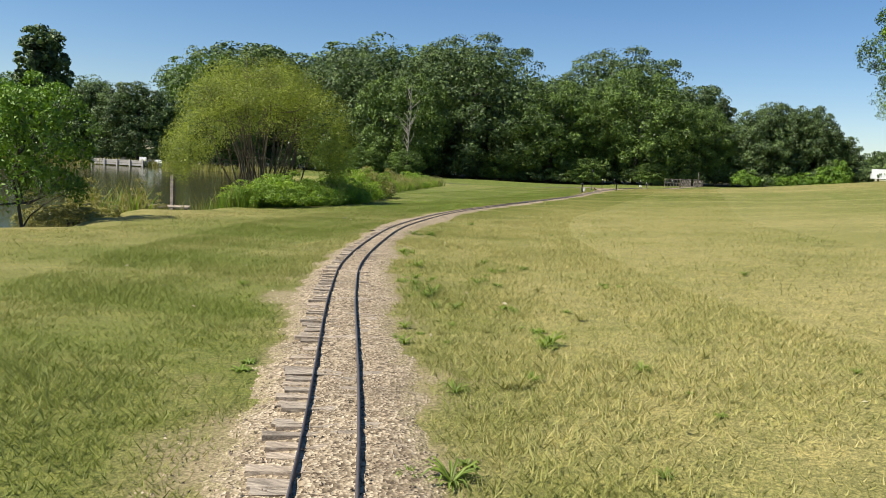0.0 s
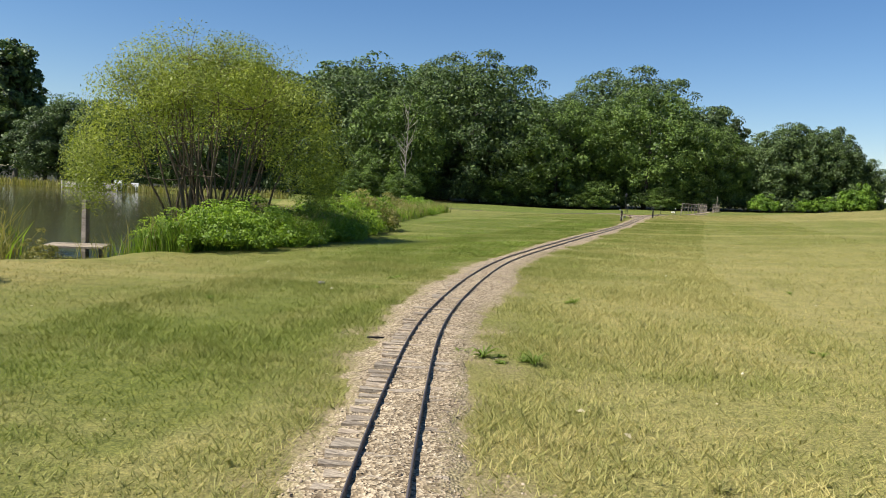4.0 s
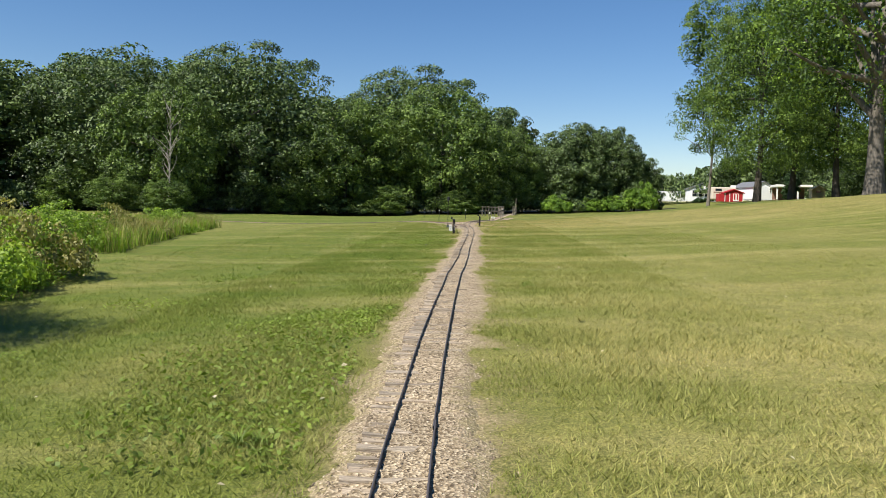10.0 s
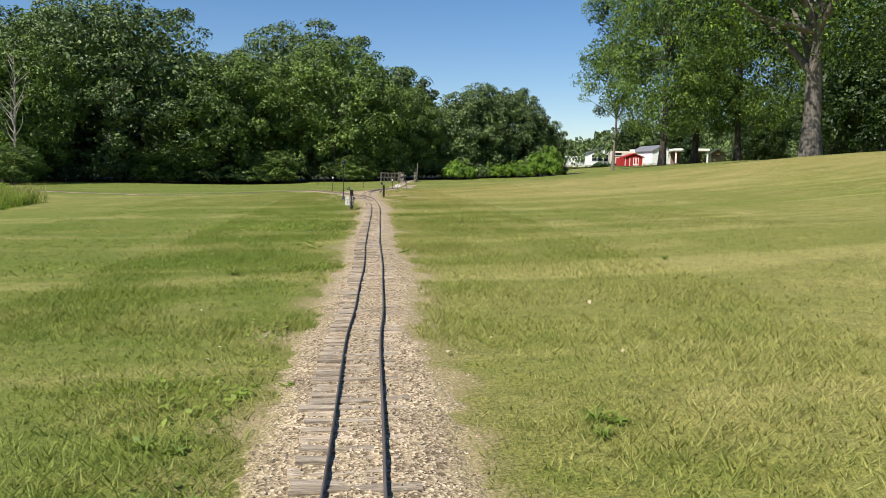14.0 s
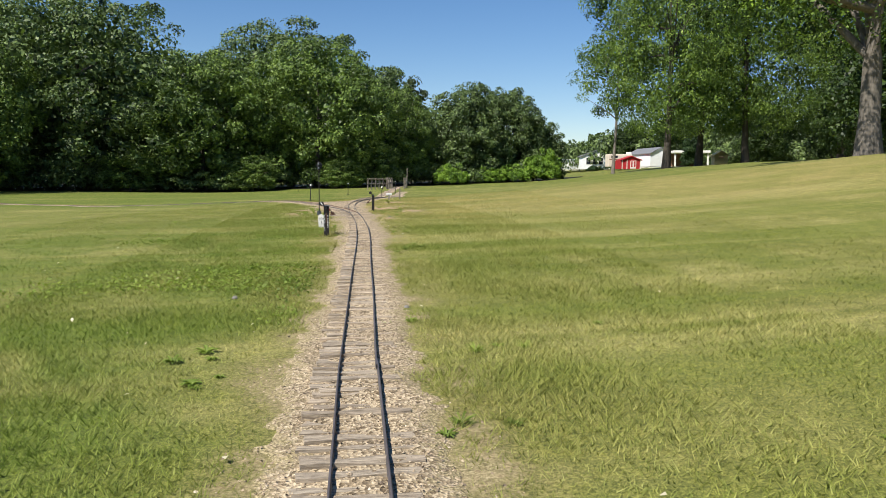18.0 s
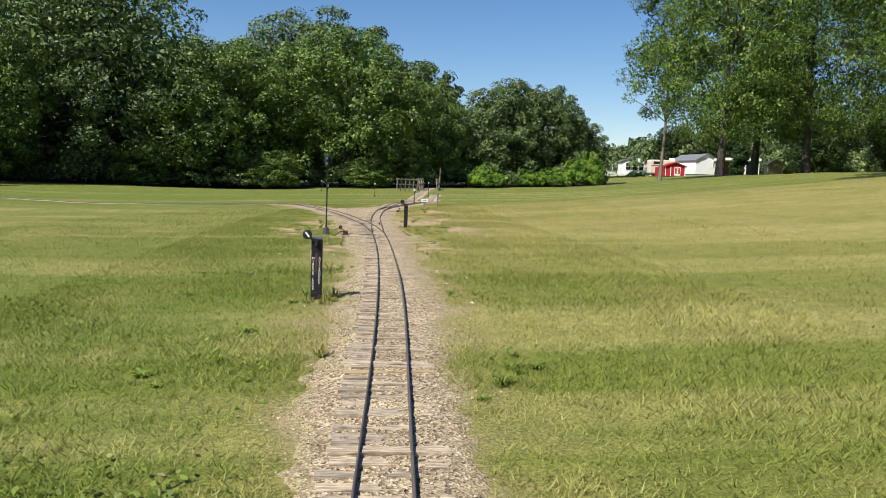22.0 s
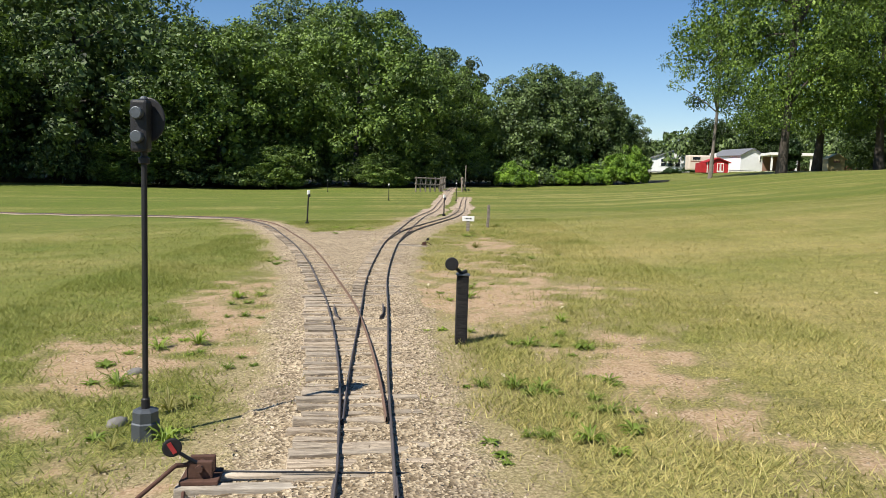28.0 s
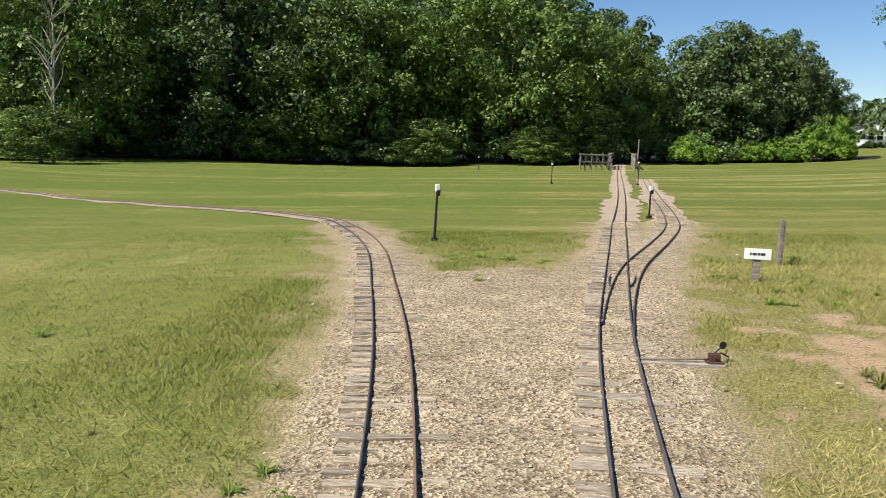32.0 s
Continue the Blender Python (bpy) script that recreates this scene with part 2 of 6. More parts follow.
def lawn_material(blades=False, verge=False):
    """Mown grass: green and straw patches, mower tracks, fine grain; drier on one side of the line, with blade sheen
    painted in.
    """
    k = Mat("grass_blades" if blades else "verge" if verge else "lawn", 0.85 if not blades else 0.6, 0.0, 0.2)
    xyz = k.node("ShaderNodeSeparateXYZ")
    k.link(k.geo.outputs["Position"], xyz.inputs[0])

    def calc(op, a, b, clamp=False):
        n = k.t.nodes.new("ShaderNodeMath")
        n.operation, n.use_clamp = op, clamp
        for i, v in enumerate((a, b)):
            if isinstance(v, (int, float)):
                n.inputs[i].default_value = v
            else:
                k.link(v, n.inputs[i])
        return n.outputs[0]

    bend = calc("MAXIMUM", calc("SUBTRACT", 12.0, xyz.outputs[1]), 0.0)
    across = calc("SUBTRACT", calc("ADD", xyz.outputs[0], 4.6), calc("MULTIPLY", calc("MULTIPLY", bend, bend), 0.033))
    ragged = calc("MULTIPLY", calc("SUBTRACT", k.noise(0.5, 4, world=True), 0.5), 5.0)
    # dry straw side, with the blades' sheen put into its colour
    dry_sheen = calc("MULTIPLY", calc("MULTIPLY", calc("ADD", calc("ADD", across, ragged), 0.4), 0.45, True), calc("MULTIPLY", calc("SUBTRACT", 33.0, xyz.outputs[1]), 0.06, True))
    # less straw far to the right: the shade there is painted as greener lawn
    dry_sheen = calc("MULTIPLY", dry_sheen, calc("SUBTRACT", 1.0, calc("MULTIPLY", calc("SUBTRACT", across, 4.0), 0.09, True)))
    big = k.noise(0.16, 4, 0.6, world=True, warp=0.4)
    mid = k.noise(1.1, 5, 0.65, world=True)
    fresh = (0.185, 0.232, 0.046)
    straw = (0.430, 0.398, 0.170)
    c = k.ramp(mid, [(0.32, (0.165, 0.195, 0.042)), (0.52, (0.262, 0.280, 0.084)), (0.70, (0.385, 0.380, 0.155))])
    c = k.mix(k.ramp(big, [(0.40, (0, 0, 0)), (0.66, (0.55, 0.55, 0.55))]), c, (0.345, 0.340, 0.125))
    mow = k.noise(1.0, 2, 0.5, stretch=(0.55, 0.035, 0.1), world=True, warp=1.2)
    c = k.mix(k.ramp(mow, [(0.46, (0, 0, 0)), (0.58, (0.62, 0.62, 0.62))]), c, fresh)
    rows = k.noise(1.0, 2, 0.5, stretch=(0.03, 0.42, 0.1), world=True, warp=0.9)
    outfield = calc("MULTIPLY", calc("SUBTRACT", xyz.outputs[1], 52.0), 0.08, True)
    c = k.mix(k.ramp(rows, [(0.47, (0, 0, 0)), (0.56, (0.65, 0.65, 0.65))]), c, (0.190, 0.240, 0.046))
    pale = k.noise(1.0, 3, 0.6, stretch=(0.05, 0.55, 0.1), world=True, warp=0.7)
    c = k.mix(k.ramp(pale, [(0.53, (0, 0, 0)), (0.64, (0.6, 0.6, 0.6))]), c, (0.44, 0.42, 0.18))
    stripes = k.noise(1.0, 2, 0.5, stretch=(0.012, 0.42, 0.1), world=True, warp=0.5)
    c = k.mix(calc("MULTIPLY", outfield, k.ramp(stripes, [(0.47, (0, 0, 0)), (0.53, (0.85, 0.85, 0.85))])), c, (0.160, 0.212, 0.044))
    lush = calc("MULTIPLY", k.ramp(k.noise(0.75, 4, 0.6, world=True, warp=0.5), [(0.44, (0.2, 0.2, 0.2)), (0.62, (0.75, 0.75, 0.75))]), calc("MULTIPLY", calc("MULTIPLY", across, -1.2, True), calc("MULTIPLY", calc("SUBTRACT", xyz.outputs[1], 12.0), 0.12, True)))
    c = k.mix(lush, c, (0.150, 0.222, 0.036))
    c = k.mix(calc("MULTIPLY", dry_sheen, k.ramp(k.noise(0.8, 5, 0.7, world=True), [(0.25, (0.25, 0.25, 0.25)), (0.6, (0.95, 0.95, 0.95))])), c, straw)
    early = calc("MULTIPLY", calc("MULTIPLY", calc("SUBTRACT", 20.0, xyz.outputs[1]), 0.16, True), calc("MULTIPLY", calc("ADD", across, 2.0), -0.35, True))
    c = k.mix(calc("MULTIPLY", early, k.ramp(k.noise(0.9, 5, 0.7, world=True), [(0.36, (0.12, 0.12, 0.12)), (0.65, (0.75, 0.75, 0.75))])), c, (0.43, 0.375, 0.160))
    late = calc("MULTIPLY", calc("MULTIPLY", calc("SUBTRACT", xyz.outputs[1], 38.0), 0.10, True), calc("MULTIPLY", calc("SUBTRACT", 66.0, xyz.outputs[1]), 0.10, True))
    late = calc("MULTIPLY", late, calc("MAXIMUM", calc("MULTIPLY", calc("ADD", across, 1.2), 0.6, True), 0.4))
    c = k.mix(calc("MULTIPLY", late, k.ramp(k.noise(0.6, 4, world=True), [(0.3, (0.15, 0.15, 0.15)), (0.7, (0.75, 0.75, 0.75))])), c, (0.45, 0.385, 0.175))
    c = k.mix(1.0, c, (1.08, 1.02, 0.98) if blades else (0.630, 0.590, 0.525), "MULTIPLY")
    if blades:
        c = k.mix(1.0, c, k.ramp(k.island(), [(0.0, (0.56, 0.62, 0.46)), (0.45, (0.88, 0.93, 0.80)), (0.85, (1.15, 1.12, 1.1)), (1.0, (1.35, 1.30, 1.45))]), "MULTIPLY")
        c = k.mix(0.35, c, k.ramp(k.noise(13, 4, 0.7, world=True), [(0.36, (0.5, 0.58, 0.45)), (0.5, (0.98, 1.0, 0.94)), (0.66, (1.3, 1.2, 1.1))]), "MULTIPLY")
        k.colour(c)
        tr = k.node("ShaderNodeBsdfTranslucent")
        k.link(c, tr.inputs["Color"])
        mx = k.node("ShaderNodeMixShader")
        mx.inputs[0].default_value = 0.3
        k.link(k.b.outputs[0], mx.inputs[1])
        k.link(tr.outputs[0], mx.inputs[2])
        k.link(mx.outputs[0], k.t.nodes["Material Output"].inputs["Surface"])
        return k.m
    fine = k.noise(60, 5, 0.85, world=True)
    c = k.mix(0.85, c, k.ramp(fine, [(0.39, (0.40, 0.44, 0.34)), (0.5, (0.97, 0.97, 0.95)), (0.61, (1.62, 1.56, 1.52))]), "MULTIPLY")
    strand = k.noise(190, 3, 0.7, stretch=(1.0, 0.55, 1.0), world=True)
    c = k.mix(0.6, c, k.ramp(strand, [(0.36, (0.45, 0.50, 0.38)), (0.5, (1, 1, 1)), (0.64, (1.6, 1.52, 1.45))]), "MULTIPLY")
    tuft = k.noise(7, 5, 0.75, world=True)
    c = k.mix(0.45, c, k.ramp(tuft, [(0.38, (0.55, 0.62, 0.46)), (0.5, (1, 1, 1)), (0.62, (1.35, 1.28, 1.2))]), "MULTIPLY")
    if verge:
        bare = k.node("ShaderNodeAttribute")
        bare.attribute_name = "bare"
        soil = k.node("ShaderNodeAttribute")
        soil.attribute_name = "soil"
        rough = calc("ADD", calc("MULTIPLY", calc("SUBTRACT", k.noise(5.5, 6, 0.75, world=True), 0.5), 1.5), calc("MULTIPLY", calc("SUBTRACT", k.noise(38, 4, 0.8, world=True), 0.5), 1.6))
        stubble = k.ramp(k.noise(60, 5, 0.85, world=True), [(0.38, (0.055, 0.056, 0.018)), (0.5, (0.185, 0.160, 0.060)), (0.62, (0.36, 0.295, 0.135))])
        c = k.mix(calc("MULTIPLY", calc("ADD", calc("ADD", bare.outputs["Fac"], rough), 0.75), 0.85, True), c, stubble)
        cover = calc("MULTIPLY", calc("ADD", calc("ADD", bare.outputs["Fac"], rough), 0.05), 1.5, True)
        v = k.t.nodes.new("ShaderNodeTexVoronoi")
        v.inputs["Scale"].default_value = 95.0
        k.link(k.geo.outputs["Position"], v.inputs["Vector"])
        thatch = k.ramp(k.noise(70, 5, 0.8, world=True), [(0.36, (0.10, 0.082, 0.038)), (0.5, (0.26, 0.212, 0.108)), (0.64, (0.45, 0.375, 0.220))])
        sandy = k.ramp(v.outputs["Color"], [(0.1, (0.19, 0.125, 0.070)), (0.5, (0.34, 0.235, 0.140)), (0.9, (0.46, 0.345, 0.230))])
        sandy = k.mix(k.ramp(k.noise(9, 5, 0.7, world=True), [(0.4, (0, 0, 0)), (0.65, (0.7, 0.7, 0.7))]), sandy, (0.39, 0.268, 0.155))
        c = k.mix(cover, c, k.mix(calc("MULTIPLY", calc("ADD", soil.outputs["Fac"], calc("MULTIPLY", rough, 0.5)), 2.0, True), thatch, sandy))
    return k.colour(c).bump(fine, 0.5, 0.02).m


def gravel_material(name, a, b, c, scale=105.0, ragged=False):
    k = Mat(name, 0.9)
    v = k.t.nodes.new("ShaderNodeTexVoronoi")
    v.inputs["Scale"].default_value = scale
    k.link(k.geo.outputs["Position"], v.inputs["Vector"])
    col = k.ramp(v.outputs["Color"], [(0.15, a), (0.5, b), (0.85, c)])
    col = k.mix(k.ramp(k.noise(2.2, 4, world=True), [(0.35, (0, 0, 0)), (0.7, (0.5, 0.5, 0.5))]), col, tuple(x * 0.8 for x in a))
    if ragged:
        edge = k.node("ShaderNodeAttribute")
        edge.attribute_name = "edge"
        n = k.t.nodes.new("ShaderNodeMath")
        n.operation, n.inputs[1].default_value, n.inputs[2].default_value = "MULTIPLY_ADD", 0.55, -0.275
        k.link(k.noise(17, 5, 0.8, world=True), n.inputs[0])
        s = k.t.nodes.new("ShaderNodeMath")
        s.operation = "ADD"
        k.link(n.outputs[0], s.inputs[0])
        k.link(edge.outputs["Fac"], s.inputs[1])
        thatch = k.ramp(k.noise(70, 5, 0.8, world=True), [(0.36, (0.10, 0.082, 0.038)), (0.5, (0.26, 0.212, 0.108)), (0.64, (0.45, 0.375, 0.220))])
        col = k.mix(k.ramp(s.outputs[0], [(0.02, (0, 0, 0)), (0.12, (1, 1, 1))]), thatch, col)
    return k.colour(col).bump(v.outputs["Distance"], 0.9, 0.008).m


def stone_material():
    k = Mat("crushed_stone", 0.88)
    col = k.ramp(k.island(), [(0.0, (0.07, 0.050, 0.034)), (0.3, (0.22, 0.165, 0.102)), (0.6, (0.37, 0.285, 0.180)), (0.9, (0.48, 0.385, 0.26)), (1.0, (0.62, 0.53, 0.40))])
    return k.colour(k.mix(0.25, col, k.ramp(k.noise(60, 4, world=True), [(0.3, (0.22, 0.165, 0.125)), (0.7, (0.52, 0.43, 0.34))]))).m


M_LAWN, M_BLADE, M_VERGE = lawn_material(), lawn_material(True), lawn_material(False, True)
M_GRAVEL = gravel_material("gravel_bed", (0.25, 0.185, 0.125), (0.42, 0.325, 0.235), (0.57, 0.465, 0.345))
M_BED = gravel_material("ragged_gravel_bed", (0.10, 0.072, 0.042), (0.34, 0.262, 0.165), (0.60, 0.49, 0.335), 80.0, True)
M_DARKFLOOR = gravel_material("near_black_floor", (0.018, 0.020, 0.009), (0.030, 0.030, 0.014), (0.05, 0.045, 0.022), 9.0)
M_STONE = stone_material()
M_TIE = timber("weathered_tie", (0.15, 0.122, 0.090), (0.54, 0.455, 0.345), 95.0, 0.9, True, 1.0, True)
M_PALETIE = timber("pale_block", (0.24, 0.205, 0.16), (0.60, 0.53, 0.43), 60.0, 0.9, True, 0.8)
M_NEWTIE = timber("fresh_tie", (0.42, 0.32, 0.16), (0.58, 0.47, 0.27))
M_RAIL = plain("rail_steel", (0.105, 0.092, 0.092), 0.48, 0.25, 0.5, 9, 0.2)
M_RUSTRAIL = plain("rusty_rail", (0.175, 0.110, 0.078), 0.7, 0.15, 0.4, 9, 0.3)
M_RUST = plain("rusty_iron", (0.10, 0.052, 0.036), 0.8, 0.2, 0.5, 16, 0.5)
M_BLACK = plain("black_paint", (0.018, 0.017, 0.018), 0.5, 0, 0.5, 9, 0.4)
M_BLACKWOOD = timber("black_stained_wood", (0.004, 0.004, 0.004), (0.030, 0.026, 0.024), 60.0, 0.8, False, 0.9)
M_IRON = plain("dark_iron", (0.03, 0.032, 0.036), 0.45, 0.5, 0.4, 14, 0.3)
M_GREYIRON = plain("grey_iron", (0.10, 0.11, 0.12), 0.5, 0.5, 0.35, 12, 0.3)
M_REDPAINT = plain("red_paint", (0.34, 0.035, 0.035), 0.5, 0, 0.5, 12, 0.2)
M_WHITE = plain("white_paint", (0.74, 0.73, 0.70), 0.6, 0, 0.2, 8, 0.2)
M_STONEWHITE = plain("painted_stone", (0.70, 0.68, 0.64), 0.85, 0, 0.3, 16, 0.6)
M_LETTER = plain("white_letters", (0.80, 0.79, 0.76), 0.6, 0, 0.1)
M_INK = plain("black_letters", (0.03, 0.03, 0.03), 0.7, 0, 0.1)
M_GREYWOOD = timber("grey_wood", (0.13, 0.105, 0.08), (0.32, 0.28, 0.235), random=False)
M_ROCK = plain("field_stone", (0.19, 0.178, 0.158), 0.9, 0, 0.4, 7, 0.8)
M_SIDING = plain("white_siding", (0.76, 0.77, 0.78), 0.6, 0, 0.1, 2, 0.1)
M_SHEDRED = plain("barn_red", (0.36, 0.022, 0.026), 0.6, 0, 0.2, 2, 0.1)
M_ROOF = plain("grey_shingles", (0.15, 0.155, 0.17), 0.9, 0, 0.3, 6, 0.6)
M_TAN = plain("tan_siding", (0.50, 0.36, 0.26), 0.7, 0, 0.15, 2, 0.1)
M_YELLOW = plain("pale_yellow_siding", (0.64, 0.50, 0.24), 0.7, 0, 0.12, 2, 0.1)
M_CREAM = plain("cream_panel", (0.60, 0.52, 0.43), 0.6, 0, 0.12, 2, 0.1)
M_BRICK = plain("brown_brick", (0.22, 0.125, 0.09), 0.85, 0, 0.3, 6, 0.4)
M_GLASS = plain("window_glass", (0.02, 0.025, 0.03), 0.08, 0, 0.1)
M_ASPHALT = plain("asphalt", (0.10, 0.10, 0.105), 0.9, 0, 0.2, 3, 0.4)

L_WOOD = foliage("wood_leaves", (0.016, 0.028, 0.010), (0.076, 0.118, 0.036), (0.200, 0.275, 0.086), 0.13)
L_MID = foliage("hardwood_leaves", (0.020, 0.038, 0.009), (0.090, 0.145, 0.028), (0.230, 0.325, 0.066), 0.16)
L_MAPLE = foliage("maple_leaves", (0.046, 0.092, 0.010), (0.120, 0.215, 0.022), (0.240, 0.370, 0.042), 0.22)
L_OAK = foliage("oak_leaves", (0.008, 0.020, 0.003), (0.044, 0.088, 0.011), (0.230, 0.350, 0.040), 0.22, 0.55, 0.38)
L_MAPLETALL = foliage("tall_maple_leaves", (0.016, 0.036, 0.005), (0.080, 0.135, 0.020), (0.270, 0.380, 0.058), 0.20, 0.55, 0.5)
L_WILLOW = foliage("willow_leaves", (0.080, 0.100, 0.017), (0.235, 0.275, 0.046), (0.45, 0.490, 0.090), 0.34)
L_WEED = foliage("weed_leaves", (0.085, 0.140, 0.018), (0.190, 0.290, 0.034), (0.330, 0.430, 0.060), 0.38)
L_LAWNWEED = foliage("lawn_weed_leaves", (0.090, 0.130, 0.018), (0.160, 0.225, 0.032), (0.275, 0.345, 0.058), 0.3)
L_DRYWEED = foliage("dry_weeds", (0.168, 0.156, 0.048), (0.252, 0.240, 0.072), (0.360, 0.312, 0.120), 0.3)
L_GREYLEAF = foliage("grey_green_leaves", (0.050, 0.075, 0.030), (0.085, 0.115, 0.050), (0.125, 0.155, 0.075), 0.25)
# deep shade behind the old tree, put into the leaf colours
L_SHADE = foliage("painted_shade_leaves", (0.010, 0.022, 0.005), (0.026, 0.050, 0.010), (0.075, 0.120, 0.020), 0.22)
L_CEDAR = foliage("cedar_leaves", (0.012, 0.030, 0.009), (0.024, 0.052, 0.014), (0.045, 0.085, 0.020), 0.15)
M_DRYLEAF = foliage("dry_leaves", (0.30, 0.24, 0.14), (0.50, 0.44, 0.30), (0.66, 0.62, 0.50), 0.2)
B_DARK = bark("dark_bark", (0.035, 0.028, 0.022), (0.10, 0.085, 0.07))
B_GREY = bark("grey_bark", (0.085, 0.075, 0.062), (0.22, 0.195, 0.165))
B_OAK = bark("oak_bark", (0.065, 0.057, 0.047), (0.205, 0.180, 0.150))
B_WILLOW = bark("willow_bark", (0.07, 0.052, 0.034), (0.20, 0.155, 0.105))
B_PALE = bark("bare_bark", (0.20, 0.17, 0.14), (0.42, 0.38, 0.33))

k = Mat("pond_water", 0.10, 0.0, 0.4)
k.colour(k.ramp(k.noise(0.25, 3, world=True), [(0.3, (0.045, 0.046, 0.016)), (0.7, (0.085, 0.080, 0.030))]))
M_WATER = k.bump(k.noise(1.6, 3, 0.5, stretch=(1.0, 2.2, 1.0), world=True), 0.12, 0.03).m


# ---- lie of the land ----
WATER = -0.72
W_ROLL, W_FINE = Waves(3, 16.0), Waves(4, 2.6)


def pond_depth(x, y):
    """Above 0 inside the pond, growing inwards in metres."""
    x, y = np.asarray(x, float), np.asarray(y, float)
    edge = -11.7 - 0.20 * (y - 12) - 1.0 * np.clip(y - 46, 0, 40) * 0.9 + 0.5 * np.sin(y * 0.9) + 0.3 * np.sin(y * 2.3 + 1)
    return np.minimum(np.minimum(edge - x, y - 1.0 + 0.05 * x), np.minimum(x + 118, 72.5 - y + 0.5 * np.sin(x * 0.4)))


def gz(x, y):
    """Height of the ground."""
    x, y = np.asarray(x, float), np.asarray(y, float)
    u = x + 4.5
    z = 0.10 * step01(y, 33, 41) - 0.22 * step01(y, 58, 70)
    z = z + 0.035 * np.where(u < 0, np.maximum(u, -13), np.minimum(u, 60))
    start = 3 + 0.3 * np.clip(y - 60, 0, 90)
    z = z + 1.5 * step01(u, start, start + 26)
    z = z + (0.035 * W_ROLL(x, y) + 0.006 * W_FINE(x, y)) * step01(np.abs(u), 1.2, 6)
    p = pond_depth(x, y)
    z = z + (WATER - 0.7 - z) * step01(p, -1.6, 1.4)
    return z + 2.2 * step01(-x, 116, 135)


def gh(x, y):
    return float(gz(x, y))


def graded(spans):
    out = [spans[0][0]]
    for lo, hi, d in spans:
        out += list(np.linspace(lo, hi, max(1, int(round((hi - lo) / d))) + 1)[1:])
    return np.array(out)


GX = graded([(-1600, -300, 130), (-300, -130, 17), (-130, -30, 4), (-30, -13, 1.0), (-13, 6, 0.4), (6, 30, 1.2), (30, 130, 5), (130, 300, 17), (300, 1600, 130)])
GY = graded([(-900, -100, 100), (-100, -12, 6), (-12, 62, 0.5), (62, 150, 2.5), (150, 300, 15), (300, 1900, 130)])
xx, yy = np.meshgrid(GX, GY)
nx, ny = len(GX), len(GY)
idx = np.arange(nx * ny).reshape(ny, nx)
quads = np.stack([idx[:-1, :-1], idx[:-1, 1:], idx[1:, 1:], idx[1:, :-1]], -1).reshape(-1, 4)
ground = mesh_ob("ground", np.stack([xx, yy, gz(xx, yy)], -1).reshape(-1, 3), quads, M_LAWN, label="mown lawn with green and straw patches", kind="structure", smooth=True)
tagged(ground, category="lawn")

wx, wy = np.meshgrid(np.linspace(-125, -9, 30), np.linspace(-3, 92, 26))
wi = np.arange(30 * 26).reshape(26, 30)
water = mesh_ob("water", np.stack([wx, wy, np.full_like(wx, WATER)], -1).reshape(-1, 3), np.stack([wi[:-1, :-1], wi[:-1, 1:], wi[1:, 1:], wi[1:, :-1]], -1).reshape(-1, 4), M_WATER, label="still greenish pond water beside the lawn", kind="structure")
tagged(water, category="pond")

# ---- the railway lines ----
GAUGE = 0.192


def smooth_line(pts, step=0.05):
    """A curve through the points, with its places at even steps."""
    p = np.array([2 * np.array(pts[0]) - np.array(pts[1])] + [np.array(q) for q in pts] + [2 * np.array(pts[-1]) - np.array(pts[-2])], float)
    out = []
    for i in range(1, len(p) - 2):
        a, b, c, d = p[i - 1 : i + 3]
        n = max(2, int(np.linalg.norm(c - b) / 0.02))
        t = np.linspace(0, 1, n, endpoint=False)[:, None]
        ta, tb, tc = np.linalg.norm(b - a) ** 0.5, np.linalg.norm(c - b) ** 0.5, np.linalg.norm(d - c) ** 0.5
        m1 = (c - b) - tb * ((c - a) / (ta + tb) - (b - a) / ta) if ta else c - b
        m2 = (c - b) + tb * ((d - c) / tc - (d - b) / (tb + tc)) if tc else c - b
        out.append((2 * t**3 - 3 * t**2 + 1) * b + (t**3 - 2 * t**2 + t) * m1 + (-2 * t**3 + 3 * t**2) * c + (t**3 - t**2) * m2)
    q = np.concatenate(out + [p[-2:-1]])
    s = np.r_[0, np.cumsum(np.hypot(*np.diff(q, axis=0).T))]
    at = np.arange(0, s[-1], step)
    return np.stack([np.interp(at, s, q[:, 0]), np.interp(at, s, q[:, 1])], 1)


MAIN = smooth_line([(4.0, -11.5), (1.75, -5.0), (0.72, -2.0), (-0.26, 0.29), (-1.75, 3.54), (-2.45, 5.2), (-3.35, 8.05), (-4.02, 10.7), (-4.66, 15.46), (-4.73, 18.6), (-4.70, 21.7), (-4.672, 23.5), (-4.645, 25.2), (-4.60, 26.1), (-4.565, 27.3), (-4.53, 28.4), (-4.49, 31.2), (-4.405, 34.4), (-4.295, 38.66), (-4.27, 40.6), (-4.285, 42.9), (-4.335, 45.4)])
LEFT = smooth_line([(-4.335, 45.4), (-4.41, 46.6), (-4.61, 48.5), (-4.855, 50.1), (-5.12, 51.7), (-5.485, 53.6), (-5.93, 55.5), (-6.55, 57.9), (-7.38, 60.15), (-8.26, 62.0), (-9.7, 63.84), (-11.4, 65.4), (-13.98, 67.36), (-18.07, 69.92), (-24.0, 72.8), (-34.0, 76.0)])
